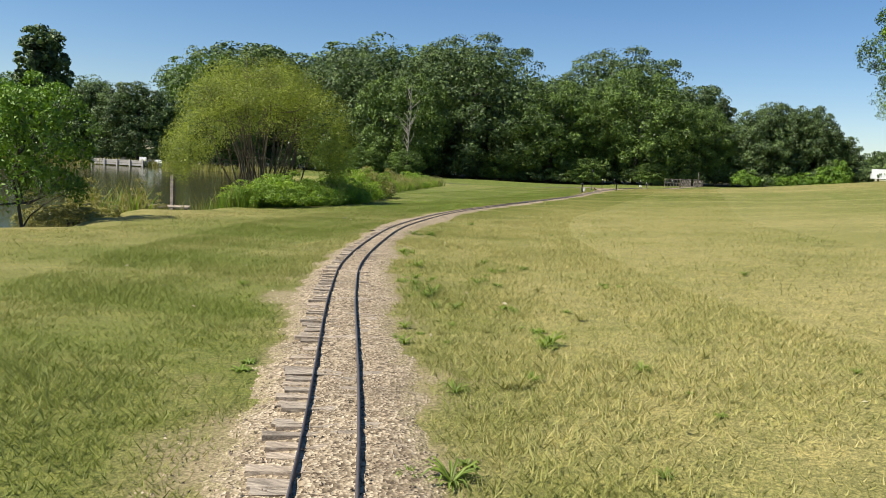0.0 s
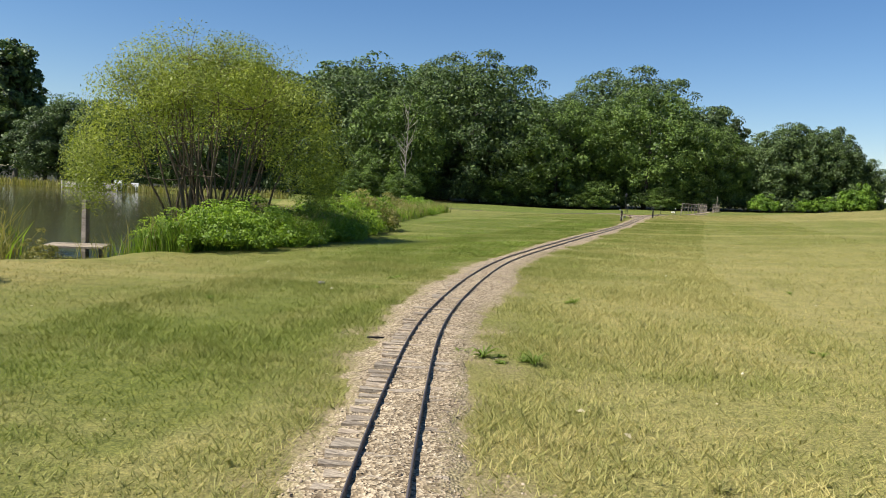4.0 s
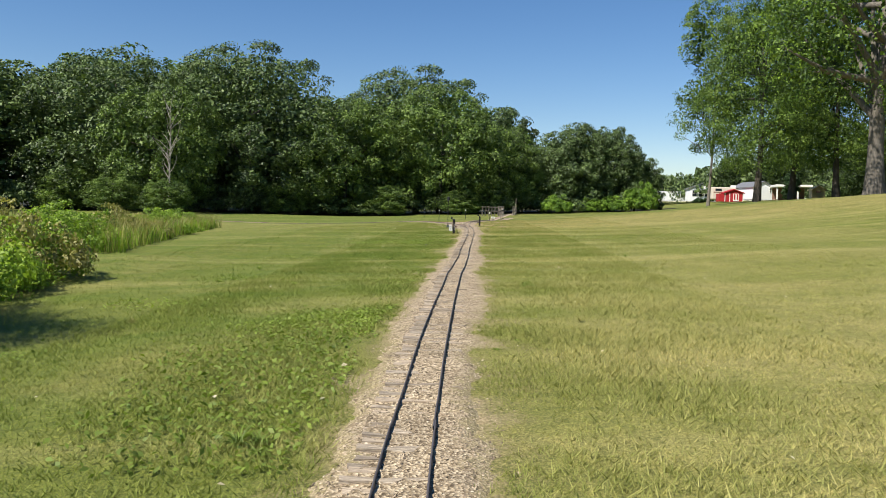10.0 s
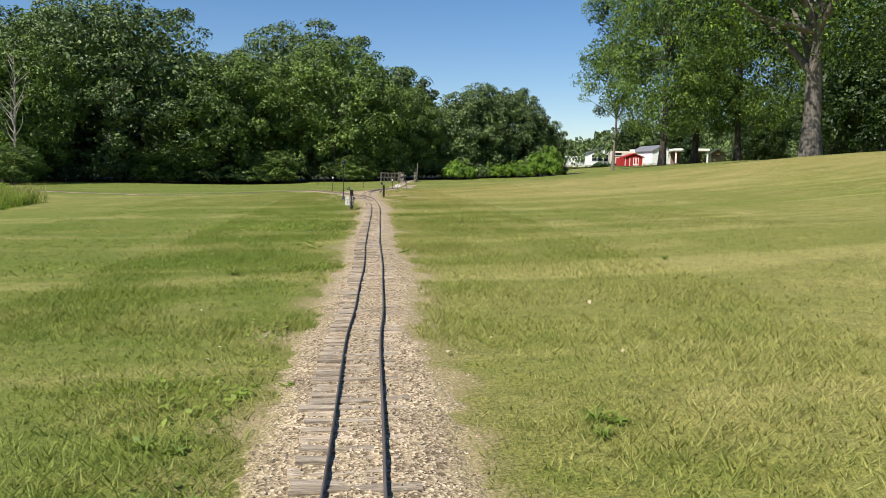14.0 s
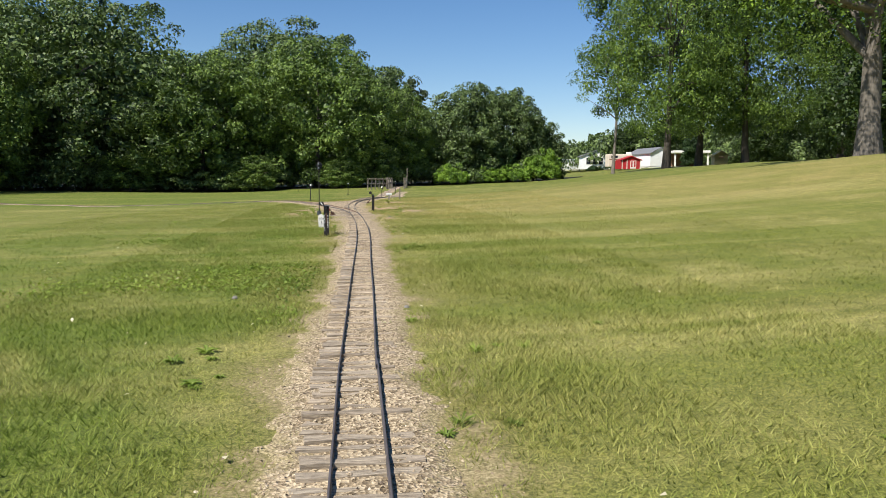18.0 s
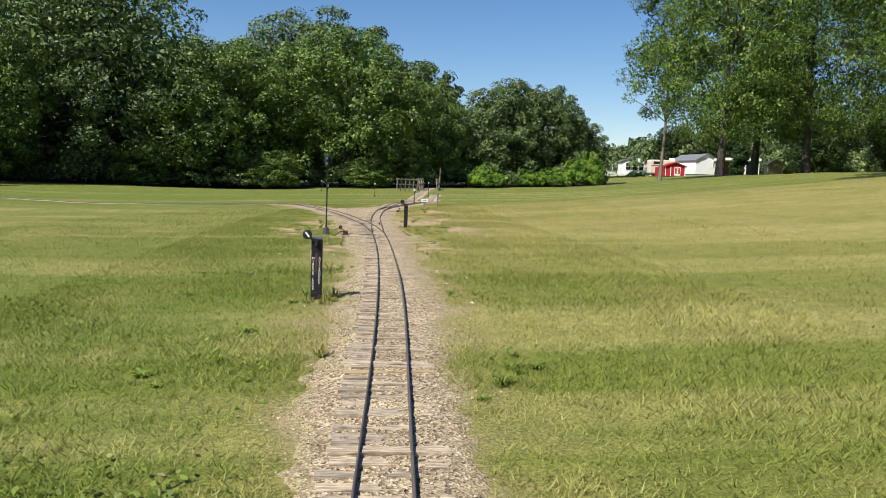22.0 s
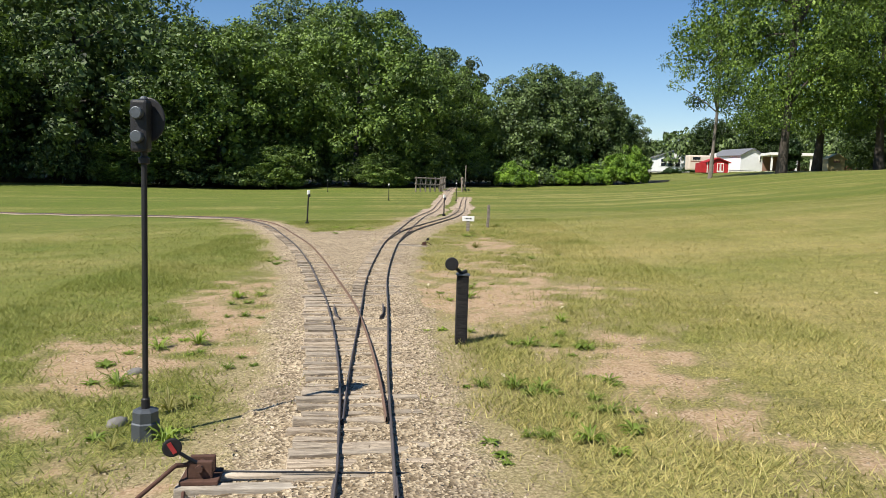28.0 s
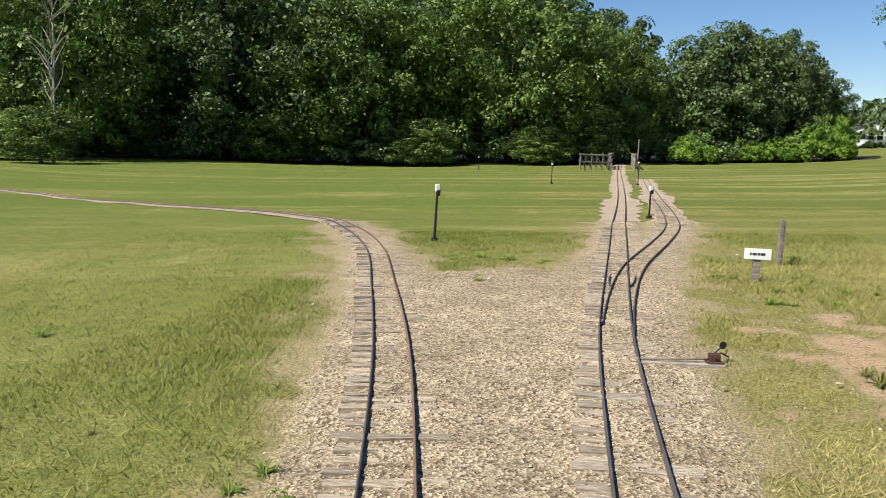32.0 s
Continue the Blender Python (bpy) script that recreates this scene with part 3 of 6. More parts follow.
RIGHT = smooth_line([(-4.335, 45.4), (-4.365, 46.6), (-4.375, 48.5), (-4.385, 50.1), (-4.335, 52.2), (-4.25, 53.9), (-4.05, 56.1), (-3.63, 60.47), (-2.75, 69.13), (-1.75, 80.0), (-0.4, 95.0), (0.9, 108.0), (2.0, 120.0)])
SIDING = smooth_line([(-4.25, 53.9), (-4.10, 55.2), (-3.86, 56.6), (-3.30, 58.7), (-2.88, 60.6), (-2.27, 65.1), (-1.75, 70.0), (-1.05, 77.0), (-0.2, 85.0)])
LINES = {"main": MAIN, "left": LEFT, "right": RIGHT, "siding": SIDING}


def normals(line):
    d = np.gradient(line, axis=0)
    d /= np.hypot(d[:, 0], d[:, 1])[:, None]
    return np.stack([-d[:, 1], d[:, 0]], 1)  # to the left


ALL_PTS = np.concatenate([l[::2] for l in LINES.values()])


def rail_distance(x, y):
    """Distance to the nearest line's middle."""
    x, y = np.asarray(x, float).ravel(), np.asarray(y, float).ravel()
    out = np.full(len(x), 1e9)
    order = np.argsort(y)
    sp = ALL_PTS[np.argsort(ALL_PTS[:, 1])]
    for i in range(0, len(order), 4000):
        o = order[i : i + 4000]
        lo, hi = y[o[0]] - 3, y[o[-1]] + 3
        near = sp[(sp[:, 1] > lo) & (sp[:, 1] < hi)]
        if len(near):
            out[o] = np.sqrt(((x[o, None] - near[None, :, 0]) ** 2 + (y[o, None] - near[None, :, 1]) ** 2).min(1))
    return out


W_EDGE, W_EDGE2, W_EDGE3 = Waves(11, 1.3), Waves(12, 0.35), Waves(13, 4.5)


def fan(x, y):
    """The stone-covered wedge between the two routes, above 0 inside."""
    l = np.interp(y, LEFT[:, 1], LEFT[:, 0])
    r = np.interp(y, RIGHT[:, 1], RIGHT[:, 0])
    return np.minimum(np.minimum(x - l, r - x), np.minimum(y - 46.5, 56.6 - y - 0.5 * np.abs(x + 4.9)))


def bed(x, y):
    """The gravel bed: above 0 inside, in metres from its ragged edge."""
    x, y = np.asarray(x, float), np.asarray(y, float)
    half = 0.365 + 0.03 * W_EDGE3(x, y) + 0.025 * W_EDGE(x, y) + 0.020 * W_EDGE2(x, y) + 0.07 * step01(y, 41, 44) - 0.06 * step01(y, 57, 60)
    half = half + 0.07 * step01(y, 42, 44.5) * (1 - step01(y, 49.0, 51)) * step01(-4.25 - x, 0.0, 0.3)
    return np.maximum(half - rail_distance(x, y).reshape(x.shape), fan(x, y) + 0.12 + 0.06 * W_EDGE2(x, y))


def cell_sheet(x0, x1, y0, y1, d, inside):
    """Places and quads of a grid's cells where inside(x, y) is above 0."""
    gx, gy = np.meshgrid(np.arange(x0, x1, d), np.arange(y0, y1, d))
    v = inside(gx, gy)
    n0, n1 = gx.shape
    ii = np.arange(n0 * n1).reshape(n0, n1)
    keep = (v[:-1, :-1] > 0) | (v[1:, 1:] > 0) | (v[:-1, 1:] > 0)
    q = np.stack([ii[:-1, :-1], ii[:-1, 1:], ii[1:, 1:], ii[1:, :-1]], -1)[keep]
    used, inv = np.unique(q, return_inverse=True)
    return gx.ravel()[used], gy.ravel()[used], v.ravel()[used], inv.reshape(-1, 4)


def covered(y):
    """How far stones hide the ties between the rails, 0 to 1."""
    return np.clip(0.95 * (1 - step01(y, 19.6, 21.0)) + 0.8 * step01(y, 24.2, 25.0) * (1 - step01(y, 28.5, 29.8)) + 0.8 * step01(y, 38.6, 40.0) * (1 - step01(y, 43.6, 44.6)) + 0.75 * step01(y, 49.3, 50.2), 0, 1)


def covered_ends(y):
    """The same for the ties' ends outside the rails."""
    return np.clip(0.9 * step01(y, 9.0, 10.5) * (1 - step01(y, 18.6, 20.0)) + 0.85 * step01(y, 39.5, 41) * (1 - step01(y, 43.6, 44.6)) + 0.4 * step01(y, 50, 51) + 0.55 * (1 - step01(y, 9.0, 10.5)), 0, 1)


def bed_height(x, y, v):
    """Top of the stones over the ground."""
    d = rail_distance(x, y).reshape(np.shape(x))
    fill = np.maximum(covered(y) * (1 - step01(d, 0.085, 0.115)), covered_ends(y) * (1 - step01(d, 0.22, 0.32)))
    fill = np.maximum(fill, 0.60 * (1 - step01(d, 0.08, 0.115)))
    fill = np.maximum(fill, 0.40 * (1 - step01(d, 0.22, 0.30)))
    return np.clip(v * 0.3, -0.05, 0.016) + 0.017 * fill + 0.004 * W_EDGE2(x * 3, y * 3)


BX, BY, BV, BQ = cell_sheet(-7.4, 2.8, -8.0, 62.0, 0.042, lambda x, y: bed(x, y) + 0.13)
BZ = gz(BX, BY) + bed_height(BX, BY, BV - 0.13)
bed_ob = mesh_ob("gravel_bed", np.stack([BX, BY, BZ], 1), BQ, M_BED, label="pinkish crushed-stone bed under the miniature railway", kind="structure", smooth=True)
tagged(bed_ob, category="gravel")
at = bed_ob.data.attributes.new("edge", "FLOAT", "POINT")
at.data.foreach_set("value", (BV - 0.13).astype(np.float32))


def far_bed(line, y_lo, half, name):
    """A plain ribbon of gravel under a line far off."""
    sel = line[line[:, 1] > y_lo][::8]
    n = normals(sel)
    w = half * (1 + 0.18 * W_EDGE(sel[:, 0] * 0.7, sel[:, 1] * 0.7))[:, None]
    a, b = sel + n * w, sel - n * w
    v = np.concatenate([np.c_[a, gz(a[:, 0], a[:, 1]) + 0.010], np.c_[b, gz(b[:, 0], b[:, 1]) + 0.010]])
    m = len(sel)
    f = np.stack([np.arange(m - 1), np.arange(m - 1) + m, np.arange(1, m) + m, np.arange(1, m)], 1)
    return tagged(mesh_ob(name, v, f, M_GRAVEL, label="pale gravel ribbon crossing the lawn", kind="structure"), category="gravel")


far_bed(LEFT, 61.5, 0.24, "gravel_bed_left")
far_bed(RIGHT, 61.5, 0.36, "gravel_bed_right")
far_bed(SIDING, 61.5, 0.34, "gravel_bed_siding")


# ---- rails, ties and stones ----
def rail_mesh(name, line, off, parent, label="", material=M_RAIL):
    """One rail with foot, web and head, swept along the line."""
    near = line[line[:, 1] < 62][::2]
    far = line[line[:, 1] >= 62][::10]
    line = np.concatenate([near, far]) if len(far) > 2 and len(near) > 2 else (near if len(near) > 2 else far)
    n = normals(line)
    wob = 0.004 * np.sin(np.arange(len(line)) * 0.11 + off * 40)
    c = line + n * (off + wob)[:, None]
    z = gz(c[:, 0], c[:, 1]) + 0.030
    prof = [(-0.010, 0), (0.010, 0), (0.010, 0.003), (0.0035, 0.006), (0.0035, 0.016), (0.005, 0.019), (0.005, 0.025), (0.004, 0.027), (-0.004, 0.027), (-0.005, 0.025), (-0.005, 0.019), (-0.0035, 0.016), (-0.0035, 0.006), (-0.010, 0.003)]
    rows = [np.c_[c + n * a * 0.66, z + h * 0.8] for a, h in prof]
    k, m = len(prof), len(line)
    v = np.stack(rows, 1).reshape(-1, 3)
    i, j = np.meshgrid(np.arange(m - 1), np.arange(k), indexing="ij")
    jn = (j + 1) % k
    f = np.stack([i * k + j, (i + 1) * k + j, (i + 1) * k + jn, i * k + jn], -1).reshape(-1, 4)
    return mesh_ob(name, v, f, material, parent, label)


def tie_meshes():
    out = []
    r = rng_of(40)
    for kind in range(5):
        bm = bmesh.new()
        box(bm, -0.5, 0.5, -0.5, 0.5, -0.5, 0.5)
        bmesh.ops.subdivide_edges(bm, edges=[e for e in bm.edges if abs(e.verts[0].co.x - e.verts[1].co.x) > 0.5], cuts=2)
        for v in bm.verts:
            v.co += Vector((r.normal(0, 0.010), r.normal(0, 0.06), r.normal(0, 0.06)))
        me = bpy.data.meshes.new("tie")
        bm.normal_update()
        bm.to_mesh(me)
        bm.free()
        me.materials.append(M_NEWTIE if kind == 4 else M_TIE)
        out.append(me)
    return out


TIES = tie_meshes()
tie_rng = rng_of(41)


def lay_ties(line, parent, y0, y1, spacing, extra=None, single=True, length=0.42):
    """Ties across a line between two places; extra(y) lengthens them."""
    s, rows = 0.0, []
    n = normals(line)
    step = np.hypot(*(line[1] - line[0]))
    while s / step < len(line) - 1:
        i = int(s / step)
        p, q = line[i], n[i]
        s += spacing * tie_rng.uniform(0.86, 1.16)
        if not y0 <= p[1] <= y1:
            continue
        long = length * tie_rng.uniform(0.94, 1.06)
        shift = tie_rng.normal(0, 0.010)
        if extra:
            a, b = extra(p[1])
            long, shift = long + a + b, shift + (a - b) / 2
        c = p + q * shift
        z = gh(c[0], c[1]) + 0.027 - 0.0225 + tie_rng.normal(0, 0.004)
        m = pose(c[0], c[1], z, tie_rng.normal(0, 1.2), tie_rng.normal(0, 0.5), math.degrees(math.atan2(q[1], q[0])) + tie_rng.normal(0, 1.6)) @ Matrix.Diagonal((long, tie_rng.uniform(0.048, 0.066), 0.045, 1))
        rows.append(m)
    return rows


def place_ties(rows, parent, fresh=()):
    for i, m in enumerate(rows):
        ob = new("tie", TIES[4] if i in fresh else TIES[int(tie_rng.integers(0, 4))])
        ob.parent = parent
        ob.matrix_basis = m


track = thing("railway_track", pose(0, 0, 0), "miniature railway track with dark rails on weathered ties", "railway track")
track_far_end = thing("railway_track", pose(0, 0, 0), "miniature railway track with dark rails leading up to the switch", "railway track")
track_curve = thing("railway_track", pose(0, 0, 0), "curving miniature railway track half buried in gravel", "railway track")
for side in (1, -1):
    rail_mesh("rail", MAIN[(MAIN[:, 1] >= 17.5) & (MAIN[:, 1] < 31.15)], side * GAUGE / 2, track)
    rail_mesh("rail", MAIN[MAIN[:, 1] >= 31.0], side * GAUGE / 2, track_far_end)
    rail_mesh("rail", MAIN[MAIN[:, 1] < 17.65], side * GAUGE / 2, track_curve)
JOIN = MAIN[-5:]
track_left = thing("railway_track", pose(0, 0, 0), "miniature railway branch curving away across the lawn", "railway track")
rail_mesh("rail", np.concatenate([JOIN, LEFT]), GAUGE / 2, track_left)
rail_mesh("rail", LEFT[10:], -GAUGE / 2, track_left, "rust-brown rail", M_RUSTRAIL)
track_right = thing("railway_track", pose(0, 0, 0), "miniature railway line leading on to the small bridge", "railway track")
rail_mesh("rail", RIGHT[10:], GAUGE / 2, track_right)
rail_mesh("rail", np.concatenate([JOIN, RIGHT]), -GAUGE / 2, track_right)
track_siding = thing("railway_track", pose(0, 0, 0), "short miniature railway siding beside the through line", "railway track")
rail_mesh("rail", SIDING[8:], GAUGE / 2, track_siding)
rail_mesh("rail", SIDING, -GAUGE / 2, track_siding)


def guard_rail(line, y0, y1, off, parent):
    sel = line[(line[:, 1] > y0) & (line[:, 1] < y1)]
    n = normals(sel)
    flare = np.linspace(-1, 1, len(sel)) ** 6 * 0.018
    return rail_mesh("guard_rail", sel - n * (np.sign(off) * flare)[:, None], off, parent)


guard_rail(LEFT, 48.05, 48.65, GAUGE / 2 - 0.036, track_left)
guard_rail(RIGHT, 48.05, 48.65, -GAUGE / 2 + 0.036, track_right)
guard_rail(RIGHT, 55.6, 56.2, GAUGE / 2 - 0.036, track_right)
guard_rail(SIDING, 55.6, 56.2, -GAUGE / 2 + 0.036, track_siding)


# ---- trees and shrubs ----
def leaf_cards(centres, outward, size, r, droop=0.25, long=1.5):
    """Small folded leaf sprays: two triangles each, at the given places, facing roughly outward."""
    n = len(centres)
    nrm = outward * 1.1 + r.normal(0, 0.55, (n, 3)) + np.array([0, 0, 0.12])
    nrm /= np.linalg.norm(nrm, axis=1)[:, None] + 1e-9
    ref = r.normal(0, 1, (n, 3))
    u = np.cross(nrm, ref)
    u /= np.linalg.norm(u, axis=1)[:, None] + 1e-9
    v = np.cross(nrm, u)
    s = size * r.uniform(0.6, 1.35, n)[:, None]
    tip = centres + u * s * long * 0.5 - np.array([0, 0, 1]) * s * droop
    base = centres - u * s * long * 0.5
    a = centres + v * s * 0.42 + nrm * s * 0.12
    b = centres - v * s * 0.42 + nrm * s * 0.12
    verts = np.stack([base, a, tip, b], 1).reshape(-1, 3)
    faces = np.arange(4 * n).reshape(-1, 4)
    return verts, faces


def clumped_crown(r, clumps, per, leaf, flat=0.8, core=22):
    """Leaves over the upper and outer sides of many clumps, with coarse inner foliage behind; clumps: rows of centre and radius."""
    pts, out = [], []
    mid = clumps[:, :3].mean(0)
    for cx, cy, cz, rad in clumps:
        d = r.normal(0, 1, (per, 3))
        d /= np.linalg.norm(d, axis=1)[:, None]
        away = np.array([cx, cy, cz]) - mid
        away /= np.linalg.norm(away) + 1e-9
        d = d + away * 0.45 + np.array([0, 0, 0.36])
        d /= np.linalg.norm(d, axis=1)[:, None]
        reach = rad * r.uniform(0.62, 1.05, per)[:, None]
        pts.append(np.array([cx, cy, cz]) + d * reach * np.array([1, 1, flat]))
        out.append(d)
    v, f = leaf_cards(np.concatenate(pts), np.concatenate(out), leaf, r)
    if core:
        pick = np.repeat(np.arange(len(clumps)), core)
        c = clumps[pick, :3] + (mid - clumps[pick, :3]) * r.uniform(0.08, 0.45, (len(pick), 1)) + r.normal(0, 0.4, (len(pick), 3)) * clumps[pick, 3:4]
        d = r.normal(0, 1, c.shape)
        v2, f2 = leaf_cards(c, d / np.linalg.norm(d, axis=1)[:, None], leaf * 2.1, r, 0.1, 1.4)
        v, f = np.concatenate([v, v2]), np.concatenate([f, f2 + len(v)])
    return v, f


def limb(bm, pts, radii, sides=7):
    """A bent, tapering branch through the points."""
    rings = []
    for i, p in enumerate(pts):
        ahead = (pts[min(i + 1, len(pts) - 1)] - pts[max(i - 1, 0)]).normalized()
        m = Matrix.Translation(p) @ ahead.to_track_quat("Z", "Y").to_matrix().to_4x4()
        rings.append([bm.verts.new(m @ Vector((radii[i] * math.cos(6.28318 * k / sides), radii[i] * math.sin(6.28318 * k / sides), 0))) for k in range(sides)])
    for a, b in zip(rings, rings[1:]):
        for k in range(sides):
            bm.faces.new((a[k], a[(k + 1) % sides], b[(k + 1) % sides], b[k]))
    bm.faces.new(rings[-1])


def bent(a, b, r, sway, count=6):
    a, b = Vector(a), Vector(b)
    off = Vector(r.normal(0, sway, 3))
    return [a.lerp(b, i / (count - 1)) + off * math.sin(3.1416 * i / (count - 1)) + Vector(r.normal(0, sway * 0.15, 3)) * (0 < i) for i in range(count)]


def broad_clumps(r, height, width, low, count, lump):
    """Clump places for a broad crown: over an egg-shaped envelope that is uneven and open in places."""
    rows = []
    mid, half = (height + low) / 2, (height - low) / 2
    lobes = [(r.uniform(0, 6.283), r.uniform(-0.6, 0.8), r.uniform(0.75, 1.18)) for _ in range(7)]
    while len(rows) < count:
        z = r.uniform(-0.97, 0.95)
        t = r.uniform(0, 6.283)
        swell = 1.0
        for lt, lz, ls in lobes:
            near = math.cos(t - lt) * 0.6 + (1 - abs(z - lz)) * 0.4
            if near > 0.6:
                swell *= 1 + (ls - 1) * (near - 0.6) / 0.4
        ring = max(0.0, 1 - abs(z) ** (2.1 if z > 0 else 5.0)) ** 0.52
        deep = r.choice([r.uniform(0.8, 1.0), r.uniform(0.45, 0.8)], p=[0.75, 0.25])
        rows.append((width / 2 * ring * deep * swell * math.cos(t), width / 2 * ring * deep * swell * math.sin(t), mid + half * z * (0.93 if deep > 0.8 else 0.8), lump * r.uniform(0.65, 1.35)))
    return np.array(rows)


def broad_tree(name, seed, height, width, low, clumps, lump, per, leaf, leaves, wood, trunk=0.3, label="", limbs=7, category="tree"):
    """A broad-leaved tree: tapered trunk, limbs and a lumpy crown."""
    r = rng_of(seed)
    ob = thing(name, pose(0, 0, 0), label, category)
    rows = broad_clumps(r, height, width, low, clumps, lump)
    bm = bmesh.new()
    top = Vector((r.normal(0, 0.3), r.normal(0, 0.3), height * 0.82))
    spine = bent((0, 0, -0.3), top, r, 0.25, 8)
    limb(bm, spine, [trunk * (1.35 if i == 0 else 1) * (1 - 0.86 * i / 7) for i in range(8)], 10)
    order = r.permutation(len(rows))[:limbs]
    part("trunk", bm, wood, ob, smooth=True)
    for k in order:
        bm = bmesh.new()
        start = spine[2 + int(r.integers(0, 4))]
        end = Vector(rows[k][:3])
        if end.z < start.z + 0.2:
            end.z = start.z + 0.4
        limb(bm, bent(start, end, r, 0.25, 5), [trunk * f for f in (0.42, 0.32, 0.24, 0.15, 0.06)], 6)
        part("limb", bm, wood, ob, smooth=True)
    v, f = clumped_crown(r, rows, per, leaf)
    mesh_ob("crown", v, f, leaves, ob)
    return ob


def shrub(name, seed, height, width, clumps, per, leaf, leaves, wood, label, stems=9, lump=0.3, category="shrub"):
    """A low bush: a fan of stems and a mound of leaves down to the ground."""
    r = rng_of(seed)
    ob = thing(name, pose(0, 0, 0), label, category)
    rows = []
    for _ in range(clumps):
        t, q = r.uniform(0, 6.283), math.sqrt(r.uniform(0, 1))
        rad = width / 2 * q
        z = height * (0.16 + 0.78 * r.uniform(0.15, 1) * math.sqrt(max(0.05, 1 - q * q)) * r.uniform(0.75, 1.1))
        rows.append((rad * math.cos(t), rad * math.sin(t), z, lump * r.uniform(0.6, 1.3)))
    rows = np.array(rows)
    for k in r.permutation(clumps)[:stems]:
        bm = bmesh.new()
        end = Vector(rows[k][:3])
        limb(bm, bent((end.x * 0.2, end.y * 0.2, -0.05), end, r, 0.06, 4), [0.02, 0.015, 0.01, 0.004], 5)
        part("stem", bm, wood, ob)
    v, f = clumped_crown(r, rows, per, leaf, core=0)
    mesh_ob("crown", v, f, leaves, ob)
    return ob


# ---- the wood beyond the field ----
def put_tree(proto, x, y, turn=0.0, sx=1.0, sz=1.0, dz=0.0):
    """Another tree like the given one."""
    return copy_thing(proto, pose(x, y, gh(x, y) + dz, 0, 0, turn) @ Matrix.Diagonal((sx, sx, sz, 1)))


def move_thing(ob, x, y, turn=0.0, sx=1.0, sz=1.0, dz=0.0):
    ob.matrix_basis = pose(x, y, gh(x, y) + dz, 0, 0, turn) @ Matrix.Diagonal((sx, sx, sz, 1))
    return ob


WOOD = "trees of the wood"
wood_a = broad_tree("tree", 101, 20, 19, 0.4, 340, 1.3, 96, 0.205, L_WOOD, B_DARK, 0.35, "tall dark-green broadleaf tree at the wood's edge")
wood_b = broad_tree("tree", 102, 17, 15, 0.4, 270, 1.12, 96, 0.19, L_MID, B_DARK, 0.30, "rounded mid-green broadleaf tree at the wood's edge")
wood_c = broad_tree("tree", 103, 22, 15, 1.0, 220, 1.4, 58, 0.28, L_WOOD, B_DARK, 0.33, "tall dark-green tree deep in the wood")
wood_d = broad_tree("tree", 104, 12, 10, 0.2, 190, 0.85, 54, 0.18, L_MID, B_DARK, 0.2, "bushy mid-green tree at the field's edge")
wood_e = broad_tree("tree", 105, 18, 18, 0.6, 190, 1.5, 54, 0.25, L_MID, B_DARK, 0.3, "broad mid-green tree standing well back")
for o in (wood_a, wood_b, wood_c, wood_d, wood_e):
    tagged(o, group=WOOD)
move_thing(wood_a, -33.0, 116, 20, 1.28, 1.12)
move_thing(wood_b, -8.0, 119, 0, 1.08, 1.02)
move_thing(wood_c, -60, 128, 40, 1.2, 1.05)
round_tree = broad_tree("tree", 108, 12, 10.5, 0.2, 280, 0.86, 90, 0.165, L_WOOD, B_DARK, 0.2, "dense rounded dark-green tree beside the bridge")
tagged(round_tree, group=WOOD)
move_thing(round_tree, 11, 125, 10, 1.12, 1.07)
move_thing(wood_d, 6.5, 124, 10, 0.75, 0.6)
move_thing(wood_e, -30, 160, 75, 1.5, 1.2)
